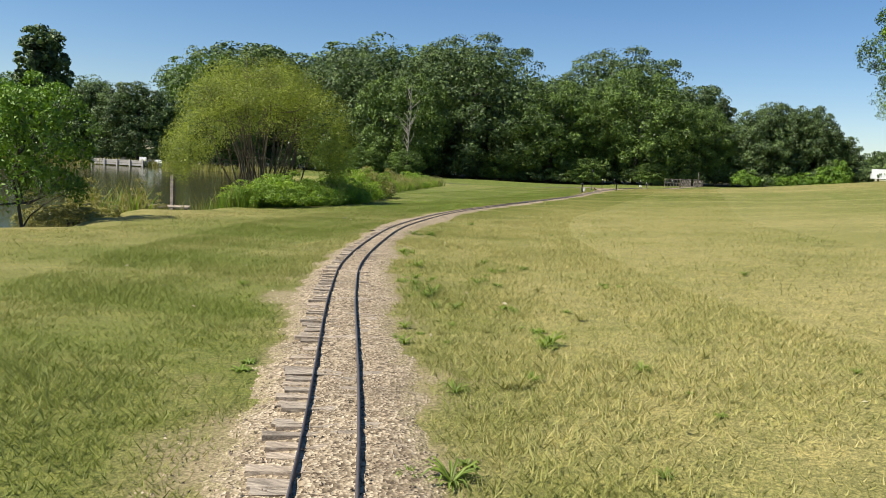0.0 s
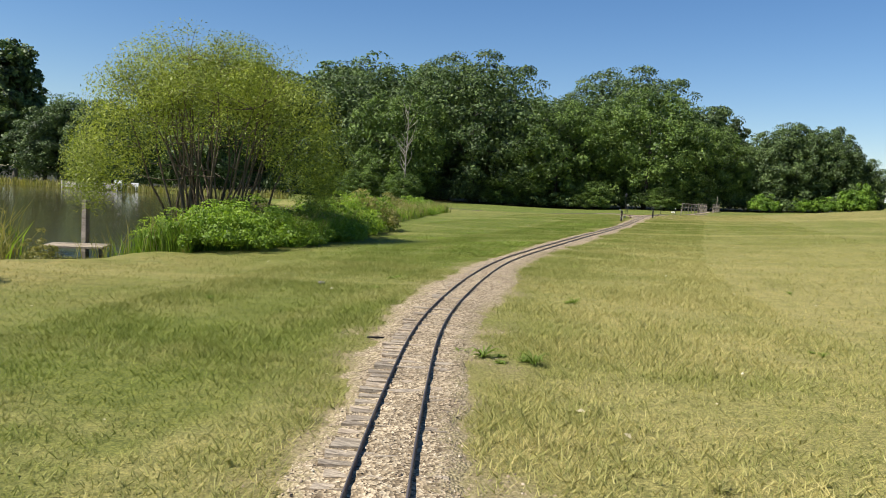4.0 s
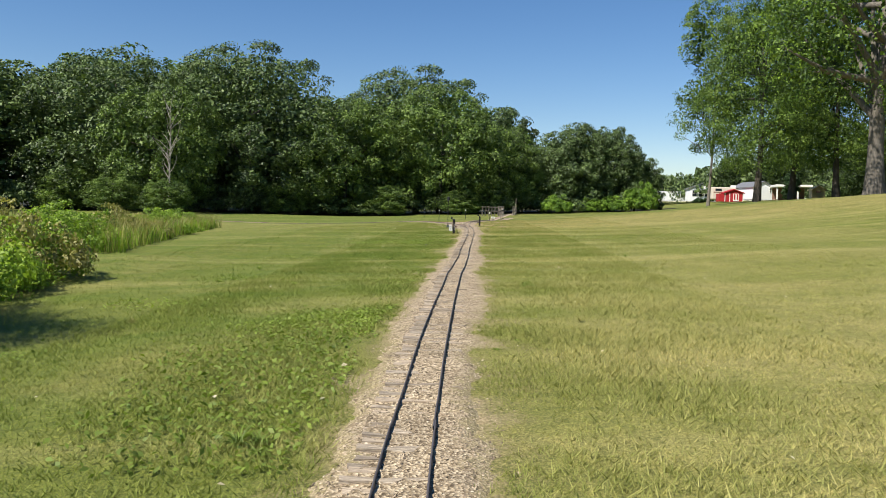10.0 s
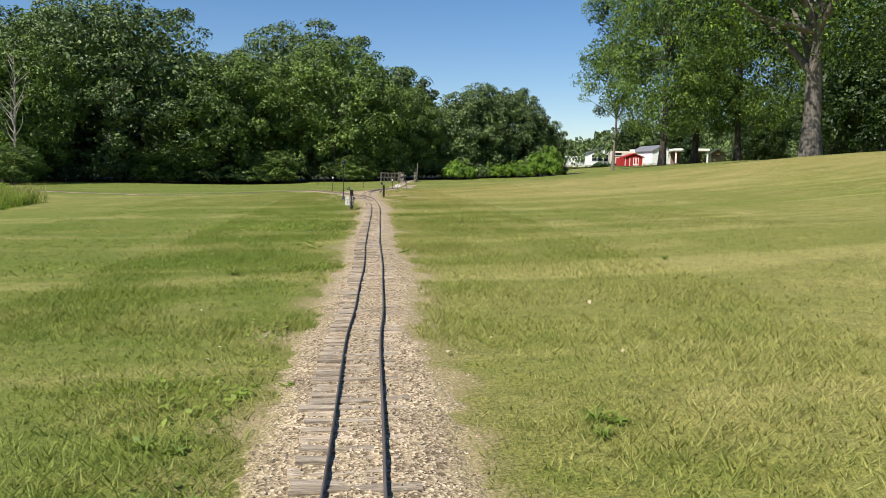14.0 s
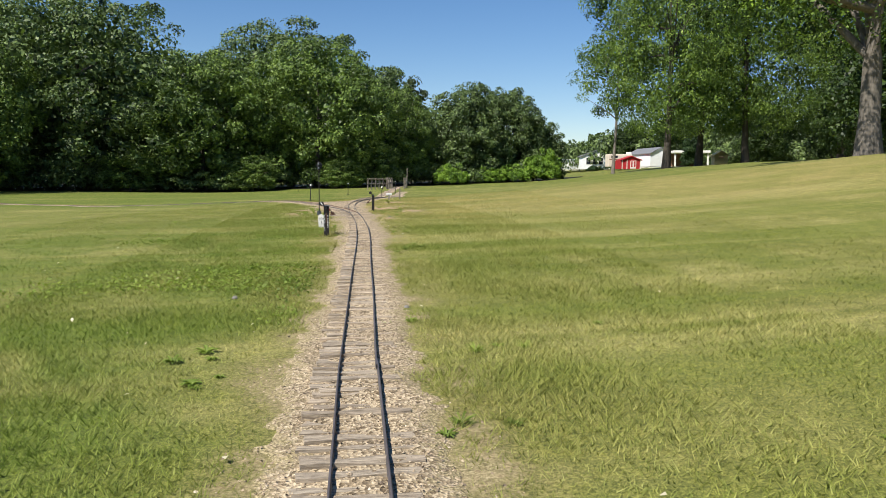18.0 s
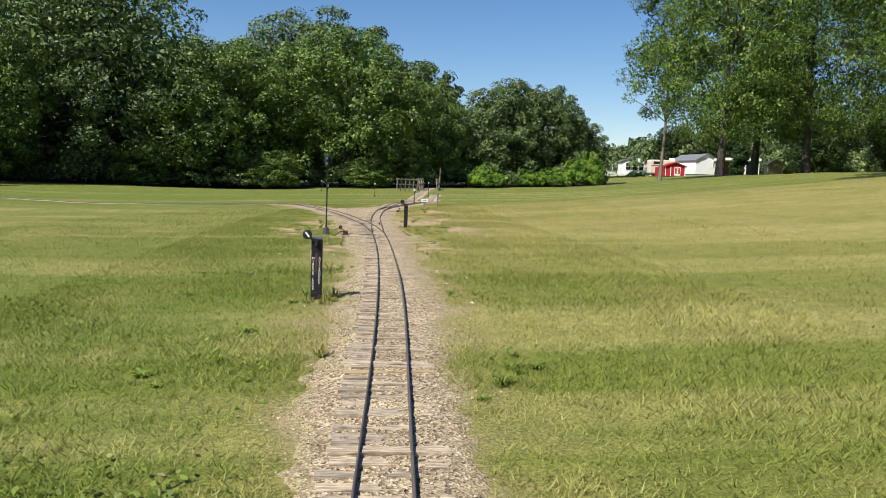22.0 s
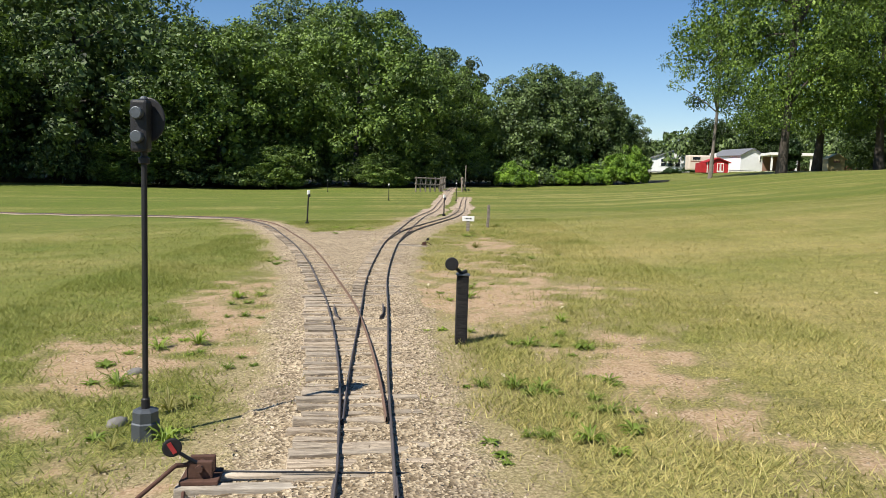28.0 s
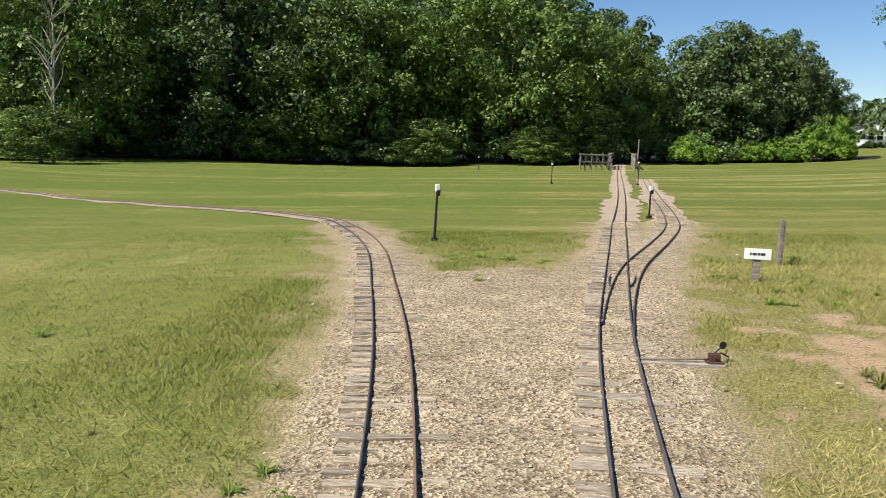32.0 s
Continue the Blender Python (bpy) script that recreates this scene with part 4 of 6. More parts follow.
for proto, x, y, turn, sx, sz in (
    (wood_a, -50, 113, 130, 0.95, 0.92), (wood_c, -66, 113, 200, 1.2, 0.86), (wood_b, -20.5, 117, 77, 1.0, 0.90), (wood_b, -41, 104, 140, 0.85, 0.88),
    (wood_a, -13, 148, 10, 1.15, 1.13), (wood_c, -26, 138, 100, 1.3, 0.82), (wood_c, -44, 136, 190, 1.4, 1.02), (wood_c, -78, 122, 60, 1.5, 0.98),
    (wood_b, 0.3, 121, 200, 0.66, 0.72), (wood_d, -1.5, 117, 260, 0.8, 0.75), (wood_c, 1.0, 146, 30, 0.75, 0.80), (round_tree, 17, 128, 90, 0.9, 0.98), (round_tree, 20.8, 129, 170, 0.7, 0.70),
    (wood_d, -27, 111, 30, 0.9, 0.62), (wood_d, -14.5, 112, 80, 0.8, 0.55), (wood_d, -52, 105, 10, 1.0, 0.7), (wood_d, -5, 113, 140, 0.7, 0.45), (wood_d, -40, 110, 300, 0.8, 0.55), (wood_d, -36, 94, 60, 0.75, 0.5), (wood_d, -43, 97, 160, 0.8, 0.55),
    (wood_e, -71, 100, 20, 0.62, 0.84), (wood_e, -93, 95, 45, 0.55, 0.64), (wood_e, -80.5, 90, 145, 0.36, 0.46), (round_tree, -73.8, 78, 45, 0.85, 0.78), (round_tree, -65.9, 78, 200, 0.88, 0.80), (round_tree, -60.2, 88, 120, 0.9, 0.95), (wood_e, -90, 80, 15, 0.65, 0.55), (wood_e, -98, 78, 15, 0.7, 0.6), (wood_e, -92, 70, 85, 0.6, 0.5), (wood_e, -108, 66, 15, 0.8, 0.75),
    (wood_c, -122, 58, 45, 1.0, 0.9), (wood_e, -128, 46, 45, 0.9, 0.8), (wood_e, -132, 30, 5, 0.8, 0.7),
    (wood_d, 26, 190, 45, 1.2, 0.85), (wood_d, 33, 196, 85, 1.2, 0.9), (wood_d, 62, 200, 85, 1.6, 1.0), (wood_d, 42, 200, 15, 1.5, 1.0), (wood_d, 52, 195, 115, 1.5, 0.9), (wood_e, 80, 190, 30, 1.2, 0.9), (wood_e, 100, 150, 90, 1.2, 1.0), (wood_e, 88, 128, 30, 1.0, 1.0), (wood_e, 72, 122, 60, 0.9, 0.9), (wood_e, 70, 95, 160, 0.9, 1.0), (wood_e, 85, 75, 160, 1.0, 1.0),
    (wood_e, 20, 230, 0, 1.2, 0.9), (wood_e, -18, 140, 120, 0.9, 0.8), (wood_e, -42, 132, 200, 0.9, 0.7), (wood_e, -3, 136, 250, 0.8, 0.65), (wood_e, -62, 150, 75, 1.5, 1.3), (wood_e, -92, 130, 75, 0.85, 1.02),
):
    put_tree(proto, x, y, turn, sx, sz)
grey = broad_tree("tree", 106, 14.5, 5.0, 5.0, 34, 0.8, 55, 0.24, L_GREYLEAF, B_PALE, 0.16, "thin greyish half-bare tree above the bridge", 14)
move_thing(grey, 4.2, 131)

# a tall poplar past the pond
poplar = broad_tree("poplar", 120, 21, 6.5, 2.0, 110, 0.95, 80, 0.34, L_WOOD, B_GREY, 0.3, "tall slender poplar beyond the pond")
move_thing(poplar, -80.6, 78, 0, 0.95, 0.86)

# bare dead tree at the wood's front
r = rng_of(130)
dead = thing("dead_tree", pose(-36.6, 96, gh(-36.6, 96)), "leafless pale dead tree before the wood", "tree")
bm = bmesh.new()
limb(bm, bent((0, 0, -0.2), (0.3, 0, 12.5), r, 0.2, 8), [0.10, 0.09, 0.08, 0.07, 0.055, 0.04, 0.03, 0.012], 7)
for i in range(26):
    h = r.uniform(3.5, 11)
    a = r.uniform(0, 6.283)
    reach = r.uniform(0.7, 1.9)
    limb(bm, bent((0.3 * h / 12.5, 0, h), (reach * math.cos(a), reach * math.sin(a), h + r.uniform(1.2, 3.0)), r, 0.15, 5), [0.045, 0.036, 0.028, 0.018, 0.008], 5)
part("trunk", bm, B_PALE, dead)

# ---- willow, sapling and weeds by the pond ----
WILLOW_X, WILLOW_Y = -11.85, 18.8
willow = thing("willow", pose(WILLOW_X, WILLOW_Y, gh(WILLOW_X, WILLOW_Y)), "yellow-green many-stemmed willow bush by the pond", "tree")
willow.matrix_basis = pose(WILLOW_X, WILLOW_Y, gh(WILLOW_X, WILLOW_Y)) @ Matrix.Diagonal((1.10, 1.10, 1.0, 1))
r = rng_of(140)
tips = []
for i in range(38):
    bm = bmesh.new()
    a, q = r.uniform(0, 6.283), r.uniform(0.2, 1.0)
    end = Vector((2.3 * q * math.cos(a), 2.3 * q * math.sin(a), 4.3 - 1.7 * q**2 + r.normal(0, 0.15)))
    foot = Vector((0.45 * q * math.cos(a) + r.normal(0, 0.16), 0.45 * q * math.sin(a) + r.normal(0, 0.16), -0.1))
    pts = [foot.lerp(end, k / 6) + Vector((0, 0, 0.30 * math.sin(3.14 * k / 6))) + Vector(r.normal(0, 0.05, 3)) * (k > 0) for k in range(7)]
    w = r.uniform(0.018, 0.038)
    limb(bm, pts, [w * f for f in (1, 0.85, 0.7, 0.55, 0.4, 0.25, 0.1)], 6)
    tips += pts[3:]
    for _ in range(4):
        s = pts[int(r.integers(2, 6))]
        e = s + Vector((r.normal(0, 0.4), r.normal(0, 0.4), r.uniform(0.0, 0.35)))
        limb(bm, bent(s, e, r, 0.05, 4), [0.012, 0.009, 0.006, 0.003], 4)
        tips += [e, s.lerp(e, 0.6)]
    part("stem", bm, B_WILLOW, willow, smooth=True)
centres, outs = [], []
for p in tips:
    d = Vector((p.x, p.y, (p.z - 1.6) * 1.2))
    if p.z < 2.3 - 0.35 * math.hypot(p.x, p.y):
        continue
    for _ in range(int((60 if p.z > 2.7 else 22) * min(1.0, 0.1 + (d.length / 3.0) ** 2))):
        centres.append(np.array(p) + np.clip(r.normal(0, 0.14, 3), -0.24, 0.24) * np.array([1, 1, 0.8]))
        outs.append(np.array(d.normalized()))
lobes = [(0.2, 0.5, 2.5), (1.4, 0.7, 2.2), (2.7, 0.55, 2.4), (3.9, 0.75, 2.1), (5.1, 0.6, 2.4), (0.9, 1.1, 2.3), (3.3, 1.2, 2.2), (5.8, 1.15, 2.2), (0.3, 0.05, 2.3), (1.5, -0.12, 2.2), (2.4, 0.1, 2.3), (3.5, -0.1, 2.2), (4.4, 0.05, 2.3), (5.5, -0.05, 2.2), (0.6, -0.45, 2.2), (3.75, -0.45, 2.2), (0.75, -0.2, 2.2), (3.6, -0.25, 2.2), (0.5, 1.35, 2.5), (3.7, 1.0, 2.5)]
for _ in range(118000):
    la, le, lr = lobes[int(r.integers(0, len(lobes)))]
    d = r.normal(0, 1, 3)
    d /= np.linalg.norm(d)
    c = np.array([1.85 * math.cos(la) * math.cos(le), 1.85 * math.sin(la) * math.cos(le), 1.75 + 0.72 * lr * math.sin(le)])
    q = c + d * 0.90 * r.uniform(0.55, 1.06)
    side = abs(0.81 * q[0] + 0.58 * q[1])
    if q[2] < max(0.35, 1.9 - 0.42 * side**2) + r.uniform(0, 0.6) or (q[2] < 2.9 - 0.3 * side and side < 1.9 and r.uniform() < 0.62):
        continue
    centres.append(q)
    outs.append(d)
v, f = leaf_cards(np.array(centres), np.array(outs), 0.025, r, 0.35, 2.0)
mesh_ob("crown", v, f, L_WILLOW, willow)

sapling = broad_tree("sapling", 150, 3.5, 2.5, 0.85, 60, 0.34, 170, 0.045, L_MAPLE, B_DARK, 0.05, "young bright-green tree standing at the pond's edge", 9)
move_thing(sapling, -10.9, 9.3, 0, 0.85, 0.95)
sap2 = broad_tree("sapling", 151, 4.2, 3.2, 0.9, 60, 0.42, 90, 0.11, L_MAPLE, B_DARK, 0.06, "young green tree leaning over the pond's bank", 9)
move_thing(sap2, -13.2, 7.5, 0, 1.0, 1.0)

WEEDS = "weeds along the pond"
weed = shrub("weed_clump", 160, 0.75, 1.7, 90, 60, 0.038, L_WEED, B_DARK, "tall bright-green weeds on the pond's bank", 0, 0.16, "weeds")
weed_b = shrub("weed_clump", 161, 0.95, 2.2, 110, 60, 0.040, L_WEED, B_DARK, "dense leafy green weeds beside the mown lawn", 0, 0.2, "weeds")
weed_c = shrub("weed_clump", 162, 0.8, 1.8, 90, 56, 0.036, L_DRYWEED, B_DARK, "yellowing dry weeds beside the pond", 0, 0.17, "weeds")
for o in (weed, weed_b, weed_c):
    tagged(o, group=WEEDS)
move_thing(weed, -9.8, 16.2)
move_thing(weed_b, -10.3, 18.0)
move_thing(weed_c, -13.0, 15.6)
r = rng_of(163)
for i in range(38):
    t = (i + r.uniform(0, 1)) / 38
    y = 16.2 + 34.5 * t
    front = np.interp(y, [12, 15, 18, 20.5, 25, 32, 40, 50.5], [-12.3, -10.3, -9.2, -9.4, -10.4, -12.2, -14.2, -16.2])
    x = front - 0.5 - abs(r.normal(0, 0.9)) - (0.5 if t > 0.4 else 0)
    if pond_depth(x, y) > 0.4:
        x = front - 0.6
    if 25.5 < y < 30.2:
        continue
    proto = weed_c if r.random() < (0.15 if t < 0.5 else 0.35) else (weed if r.random() < 0.5 else weed_b)
    put_tree(proto, x, y, r.uniform(0, 360), r.uniform(0.8, 1.4), r.uniform(0.6, 1.35))
# ---- trees on the rise ----
oak = broad_tree("oak", 170, 19, 16, 4.8, 240, 1.15, 190, 0.12, L_OAK, B_OAK, 0.54, "huge old broadleaf tree with a flared grey trunk", 14)
move_thing(oak, 20.05, 60.8, 30, 1, 1, -0.1)
maple = broad_tree("maple", 171, 29, 19, 3.0, 330, 1.45, 125, 0.165, L_MAPLETALL, B_DARK, 0.55, "tall leafy green maple on the rise", 12)
tagged(maple, group="maples on the rise")
move_thing(maple, 34.0, 116, 0, 0.8, 0.95)
for x, y, turn, s, sz in ((41, 122, 80, 1, 1.05), (45, 117.5, 190, 1, 1), (57, 116, 250, 1.1, 1.05), (53, 104, 20, 1.0, 0.9), (70, 108, 130, 1.1, 1.0)):
    put_tree(maple, x, y, turn, s, sz)
thin = broad_tree("tree", 172, 31, 10.5, 6.8, 170, 1.2, 125, 0.16, L_MAPLETALL, B_GREY, 0.20, "tall half-bare tree with a pale split trunk", 9)
move_thing(thin, 30.0, 123.5)
scrub = shrub("bush", 180, 3.2, 5.0, 90, 75, 0.17, L_MAPLE, B_DARK, "bright-green bush at the field's edge", 3, 0.6, "bush")
move_thing(scrub, 19.5, 121.5)
for x, y, s, sz in ((16, 121, 0.9, 0.7), (20.8, 122, 0.7, 1.25), (13, 120, 0.7, 0.6), (8, 118, 0.8, 0.8)):
    put_tree(scrub, x, y, x * 40, s, sz)

# trees whose shade comes from their darkened leaf colour
shade = broad_tree("tree", 107, 17, 15, 0.5, 200, 1.3, 48, 0.28, L_SHADE, B_DARK, 0.3, "leafy tree behind the old tree, its shade painted into dark leaves")
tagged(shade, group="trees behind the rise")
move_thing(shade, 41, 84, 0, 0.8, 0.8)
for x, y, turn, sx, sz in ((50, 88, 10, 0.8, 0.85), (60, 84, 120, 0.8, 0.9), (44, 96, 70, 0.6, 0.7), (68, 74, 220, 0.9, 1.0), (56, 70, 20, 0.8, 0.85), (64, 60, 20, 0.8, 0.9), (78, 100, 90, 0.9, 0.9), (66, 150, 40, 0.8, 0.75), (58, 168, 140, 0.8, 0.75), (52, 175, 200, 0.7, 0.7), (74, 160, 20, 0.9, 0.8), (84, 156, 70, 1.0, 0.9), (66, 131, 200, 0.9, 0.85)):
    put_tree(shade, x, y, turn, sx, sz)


def tall_grass(count, place, high, wide, material, label, seed):
    """Standing grass and reeds, as bent two-piece blades."""
    q = rng_of(seed)
    x, y = place(q, count)
    n = len(x)
    z = np.maximum(gz(x, y), WATER) - 0.02
    h, w = high * q.uniform(0.5, 1.25, n), wide * q.uniform(0.6, 1.3, n)
    a, turn = q.uniform(0, 6.283, n), q.uniform(0, 6.283, n)
    lx, ly = np.cos(a) * h * q.uniform(0.1, 0.6, n), np.sin(a) * h * q.uniform(0.1, 0.6, n)
    sx, sy = np.cos(turn) * w / 2, np.sin(turn) * w / 2
    v = np.stack([np.stack([x - sx, y - sy, z], 1), np.stack([x + sx, y + sy, z], 1), np.stack([x + lx * 0.35 + sx, y + ly * 0.35 + sy, z + h * 0.62], 1), np.stack([x + lx, y + ly, z + h * 0.95], 1), np.stack([x + lx * 0.35 - sx, y + ly * 0.35 - sy, z + h * 0.62], 1)], 1).reshape(-1, 3)
    b = np.arange(n)[:, None] * 5
    f = np.concatenate([b + np.array(t) for t in ((0, 1, 2), (0, 2, 4), (4, 2, 3))])
    return tagged(mesh_ob("tall_grass", v, f, material, label=label, kind="stuff"), category="grass")


FRONT_Y, FRONT_X = [5, 9, 12, 15, 18, 20.5, 25, 32, 40, 50.5], [-9.2, -9.6, -11.0, -10.1, -9.2, -9.4, -10.4, -12.2, -14.2, -16.2]


def along_front(lo, hi, deep):
    def place(q, n):
        y = q.uniform(lo, hi, n)
        x = np.interp(y, FRONT_Y, FRONT_X) - 0.1 - np.abs(q.normal(0, deep, n)) + 0.15 * np.sin(y * 5)
        ok = (pond_depth(x, y) < 0.5) & ((y < 25.5) | (y > 30.2))
        return x[ok], y[ok]
    return place


tall_grass(16000, along_front(15.6, 22.5, 0.7), 0.50, 0.011, L_WEED, "tall bright-green grass at the willow's foot", 164)
tall_grass(8000, along_front(22, 50.5, 0.9), 0.50, 0.014, L_WEED, "tall green grass along the weedy bank", 165)
tall_grass(7000, along_front(15.5, 51, 1.3), 0.70, 0.012, L_DRYWEED, "tall yellowing grass and seed heads by the pond", 166)



def reed_beds(q, n):
    """Loose tufts of reeds standing in the shallows."""
    at = np.array([(-13.3, 13.2), (-12.6, 12.7), (-13.0, 14.0), (-12.1, 13.6), (-13.5, 15.2)])
    c = at[q.integers(0, len(at), n)]
    return c[:, 0] + q.normal(0, 0.15, n), c[:, 1] + q.normal(0, 0.17, n)


tall_grass(200, reed_beds, 1.15, 0.016, L_DRYWEED, "loose yellowish reeds standing in the pond's shallows", 167)
tall_grass(150, reed_beds, 0.9, 0.022, L_WEED, "green water weeds at the pond's edge", 168)



def far_bank(q, n):
    """Dry reeds along the pond's far side."""
    x = q.uniform(-100, -40, n)
    return x, 72.3 + 0.5 * np.sin(x * 0.4) + q.normal(0, 0.45, n)


tall_grass(2600, far_bank, 0.9, 0.07, L_DRYWEED, "dry brown reeds along the pond's far bank", 169)
pond_weed = shrub("weed_clump", 165, 1.35, 0.95, 70, 50, 0.036, L_DRYWEED, B_DARK, "feathery yellow-green weeds standing in the shallows", 5, 0.14, "weeds")
tagged(pond_weed, group=WEEDS)
move_thing(pond_weed, -13.3, 13.2, 0, 1, 1, 0.35)
for x, y, sx, sz in ((-12.7, 12.6, 0.9, 0.75), (-12.4, 13.9, 0.8, 0.95), (-13.9, 12.4, 1.0, 0.8), (-12.9, 15.4, 0.7, 0.7), (-11.2, 11.4, 0.9, 0.5), (-10.5, 9.9, 1.1, 0.42)):
    put_tree(pond_weed, x, y, x * 90, sx, sz, 0.3 if x < -12 else 0.0)

# undergrowth and a near-black floor sheet that close the wood below
brush = shrub("bush", 181, 3.4, 6.5, 90, 40, 0.22, L_WOOD, B_DARK, "dark tangled undergrowth under the wood's edge", 2, 0.65, "bush")
tagged(brush, group="undergrowth of the wood")
move_thing(brush, -16, 114)
r = rng_of(182)
for i in range(13):
    put_tree(brush, 24 + 8.5 * i, 196 - 5.5 * i + r.uniform(-3, 3), r.uniform(0, 360), r.uniform(1.6, 2.1), r.uniform(2.0, 3.2))
for i in range(5):
    put_tree(brush, 2 + 4.5 * i, 140 + r.uniform(-3, 3), r.uniform(0, 360), 1.2, r.uniform(1.3, 2.0))
for i in range(12):
    put_tree(brush, 58 + 5.2 * i + r.uniform(-1, 1), 172 - 8.5 * i + r.uniform(-2, 2), r.uniform(0, 360), 1.3, r.uniform(1.1, 1.6))
for i in range(26):
    x = -86 + 4.3 * i + r.uniform(-1, 1)
    y = np.interp(x, [-90, -60, -30, 0, 15, 26], [96, 106, 113, 119, 125, 130]) + r.uniform(-1, 2.5)
    put_tree(brush, x, float(y), r.uniform(0, 360), r.uniform(0.9, 1.3), r.uniform(0.7, 1.3))
for i in range(17):
    x = -84 + 6.2 * i + r.uniform(-1, 1)
    y = np.interp(x, [-90, -60, -30, 0, 15, 26], [96, 106, 113, 119, 125, 130]) + r.uniform(13, 17)
    put_tree(brush, x, float(y), r.uniform(0, 360), r.uniform(1.4, 1.8), r.uniform(1.5, 2.0))
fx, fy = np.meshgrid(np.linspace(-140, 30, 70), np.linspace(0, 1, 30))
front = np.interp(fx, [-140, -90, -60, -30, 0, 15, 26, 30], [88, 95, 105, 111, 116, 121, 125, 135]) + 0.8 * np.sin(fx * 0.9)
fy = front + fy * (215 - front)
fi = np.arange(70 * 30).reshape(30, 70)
floor_sheet = mesh_ob("wood_floor", np.stack([fx, fy, gz(fx, fy) + 0.05], -1).reshape(-1, 3), np.stack([fi[:-1, :-1], fi[:-1, 1:], fi[1:, 1:], fi[1:, :-1]], -1).reshape(-1, 4), M_DARKFLOOR, label="near-black floor sheet under the wood", kind="structure")
tagged(floor_sheet, category="forest floor")


# ---- posts, signals and signs along the line ----
def stand_post(name, x, y, label, height, half=0.041):
    """A square black post with a cap, and a disc on a crank above it."""
    ob = thing(name, pose(x, y, gh(x, y), 0, 0, 0), label, "switch stand")
    part("post", boxed(-half, half, -half, half, -0.05, height, 0.006), M_BLACKWOOD, ob)
    part("cap", boxed(-half - 0.005, half + 0.005, -half - 0.005, half + 0.005, height, height + 0.012, 0.003), M_GREYIRON, ob, "grey metal cap")
    return ob


stand = stand_post("switch_stand", -4.855, 39.3, "black wooden switch post with white lettering and a disc target", 0.475)
bm = tubed((0.0, -0.05, 0.45), (-0.055, -0.055, 0.500), 0.009)
tube(bm, (0.0, -0.05, 0.43), (0.0, -0.05, 0.47), 0.014)
part("crank", bm, M_IRON, stand)
disc = part("disc", lathe([(0.031, -0.005), (0.035, -0.003), (0.035, 0.003), (0.031, 0.005)], 24, pose(-0.070, -0.06, 0.514, 90, 0, 0)), M_BLACK, stand)
part("stripe", boxed(-0.023, 0.023, -0.002, 0.002, -0.006, 0.006), M_LETTER, disc, "cream stripe").matrix_basis = pose(-0.070, -0.067, 0.514, 0, 50, 0)
plate = part("rust_plate", boxed(-0.008, 0.008, -0.045, -0.041, 0.22, 0.37, 0.002), M_RUST, stand, "rusty plate")


def upright(text, x, z, size, parent, gap):
    """Letters set one under the other on a front face."""
    for i, ch in enumerate(text):
        if ch != " ":
            writing(ch, size, M_LETTER, parent, pose(x, -0.043, z - i * gap, 90, 0, 0), "letter")


upright("MIRROR LAKE", -0.024, 0.330, 0.026, stand, 0.0235)
upright("AVALANCHE", 0.024, 0.330, 0.026, stand, 0.0235)

stone = thing("milestone", pose(-4.98, 41.05, gh(-4.98, 41.05), 0, -3, 4), "white painted milestone with black lettering", "milestone")
bm = bmesh.new()
prof = [(-0.055, -0.05), (0.055, -0.05), (0.053, 0.20), (0.045, 0.235), (0.02, 0.256), (-0.015, 0.258), (-0.043, 0.238), (-0.054, 0.20)]
front = [bm.verts.new((a, -0.022, b)) for a, b in prof]
back = [bm.verts.new((a, 0.022, b)) for a, b in prof]
bm.faces.new(front)
bm.faces.new(back[::-1])
for i in range(len(prof)):
    j = (i + 1) % len(prof)
    bm.faces.new((front[j], front[i], back[i], back[j]))
bmesh.ops.bevel(bm, geom=list(bm.edges), offset=0.004, segments=2, affect="EDGES")
bmesh.ops.recalc_face_normals(bm, faces=bm.faces)
part("slab", bm, M_STONEWHITE, stone)
writing("HV", 0.075, M_INK, stone, pose(0, -0.0225, 0.175, 90, 0, 0))
writing("3", 0.075, M_INK, stone, pose(-0.002, -0.0225, 0.105, 90, 0, 0))

# colour-light signal on a pole
SX, SY = -5.19, 45.86
signal = thing("railway_signal", pose(SX, SY, gh(SX, SY), 0, 0, -6), "dark miniature railway signal on a thin pole", "signal")
part("base", lathe([(0.055, -0.05), (0.055, 0.07), (0.05, 0.075), (0.05, 0.115), (0.03, 0.125)], 8), M_GREYIRON, signal, "grey octagonal base")
part("pole", lathe([(0.016, 0.12), (0.016, 0.16), (0.0108, 0.165), (0.0108, 1.05), (0.02, 1.055), (0.02, 1.075), (0.012, 1.08), (0.012, 1.1)], 14), M_BLACK, signal)
part("backboard", lathe([(0.062, -0.003), (0.066, 0), (0.062, 0.003)], 28, pose(0.01, 0.01, 1.215, 90, 0, 0) @ Matrix.Diagonal((1, 1.25, 1, 1))), M_BLACK, signal)
head = part("lamp_housing", boxed(-0.032, 0.032, -0.05, 0.0, 1.095, 1.285, 0.012), M_BLACK, signal)
for z in (1.235, 1.15):
    hood = lathe([(0.019, -0.018), (0.022, -0.018), (0.022, 0.016), (0.019, 0.018)], 18, pose(0, -0.055, z, 90, 0, 0))
    part("hood", hood, M_GREYIRON, head)
    part("lens", lathe([(0.017, 0), (0.017, 0.006), (0.010, 0.012)], 18, pose(0, -0.051, z, 90, 0, 0)), M_GLASS, head)
part("finial", lathe([(0.012, 1.285), (0.016, 1.290), (0.010, 1.298), (0.004, 1.301)], 12), M_GREYIRON, signal)


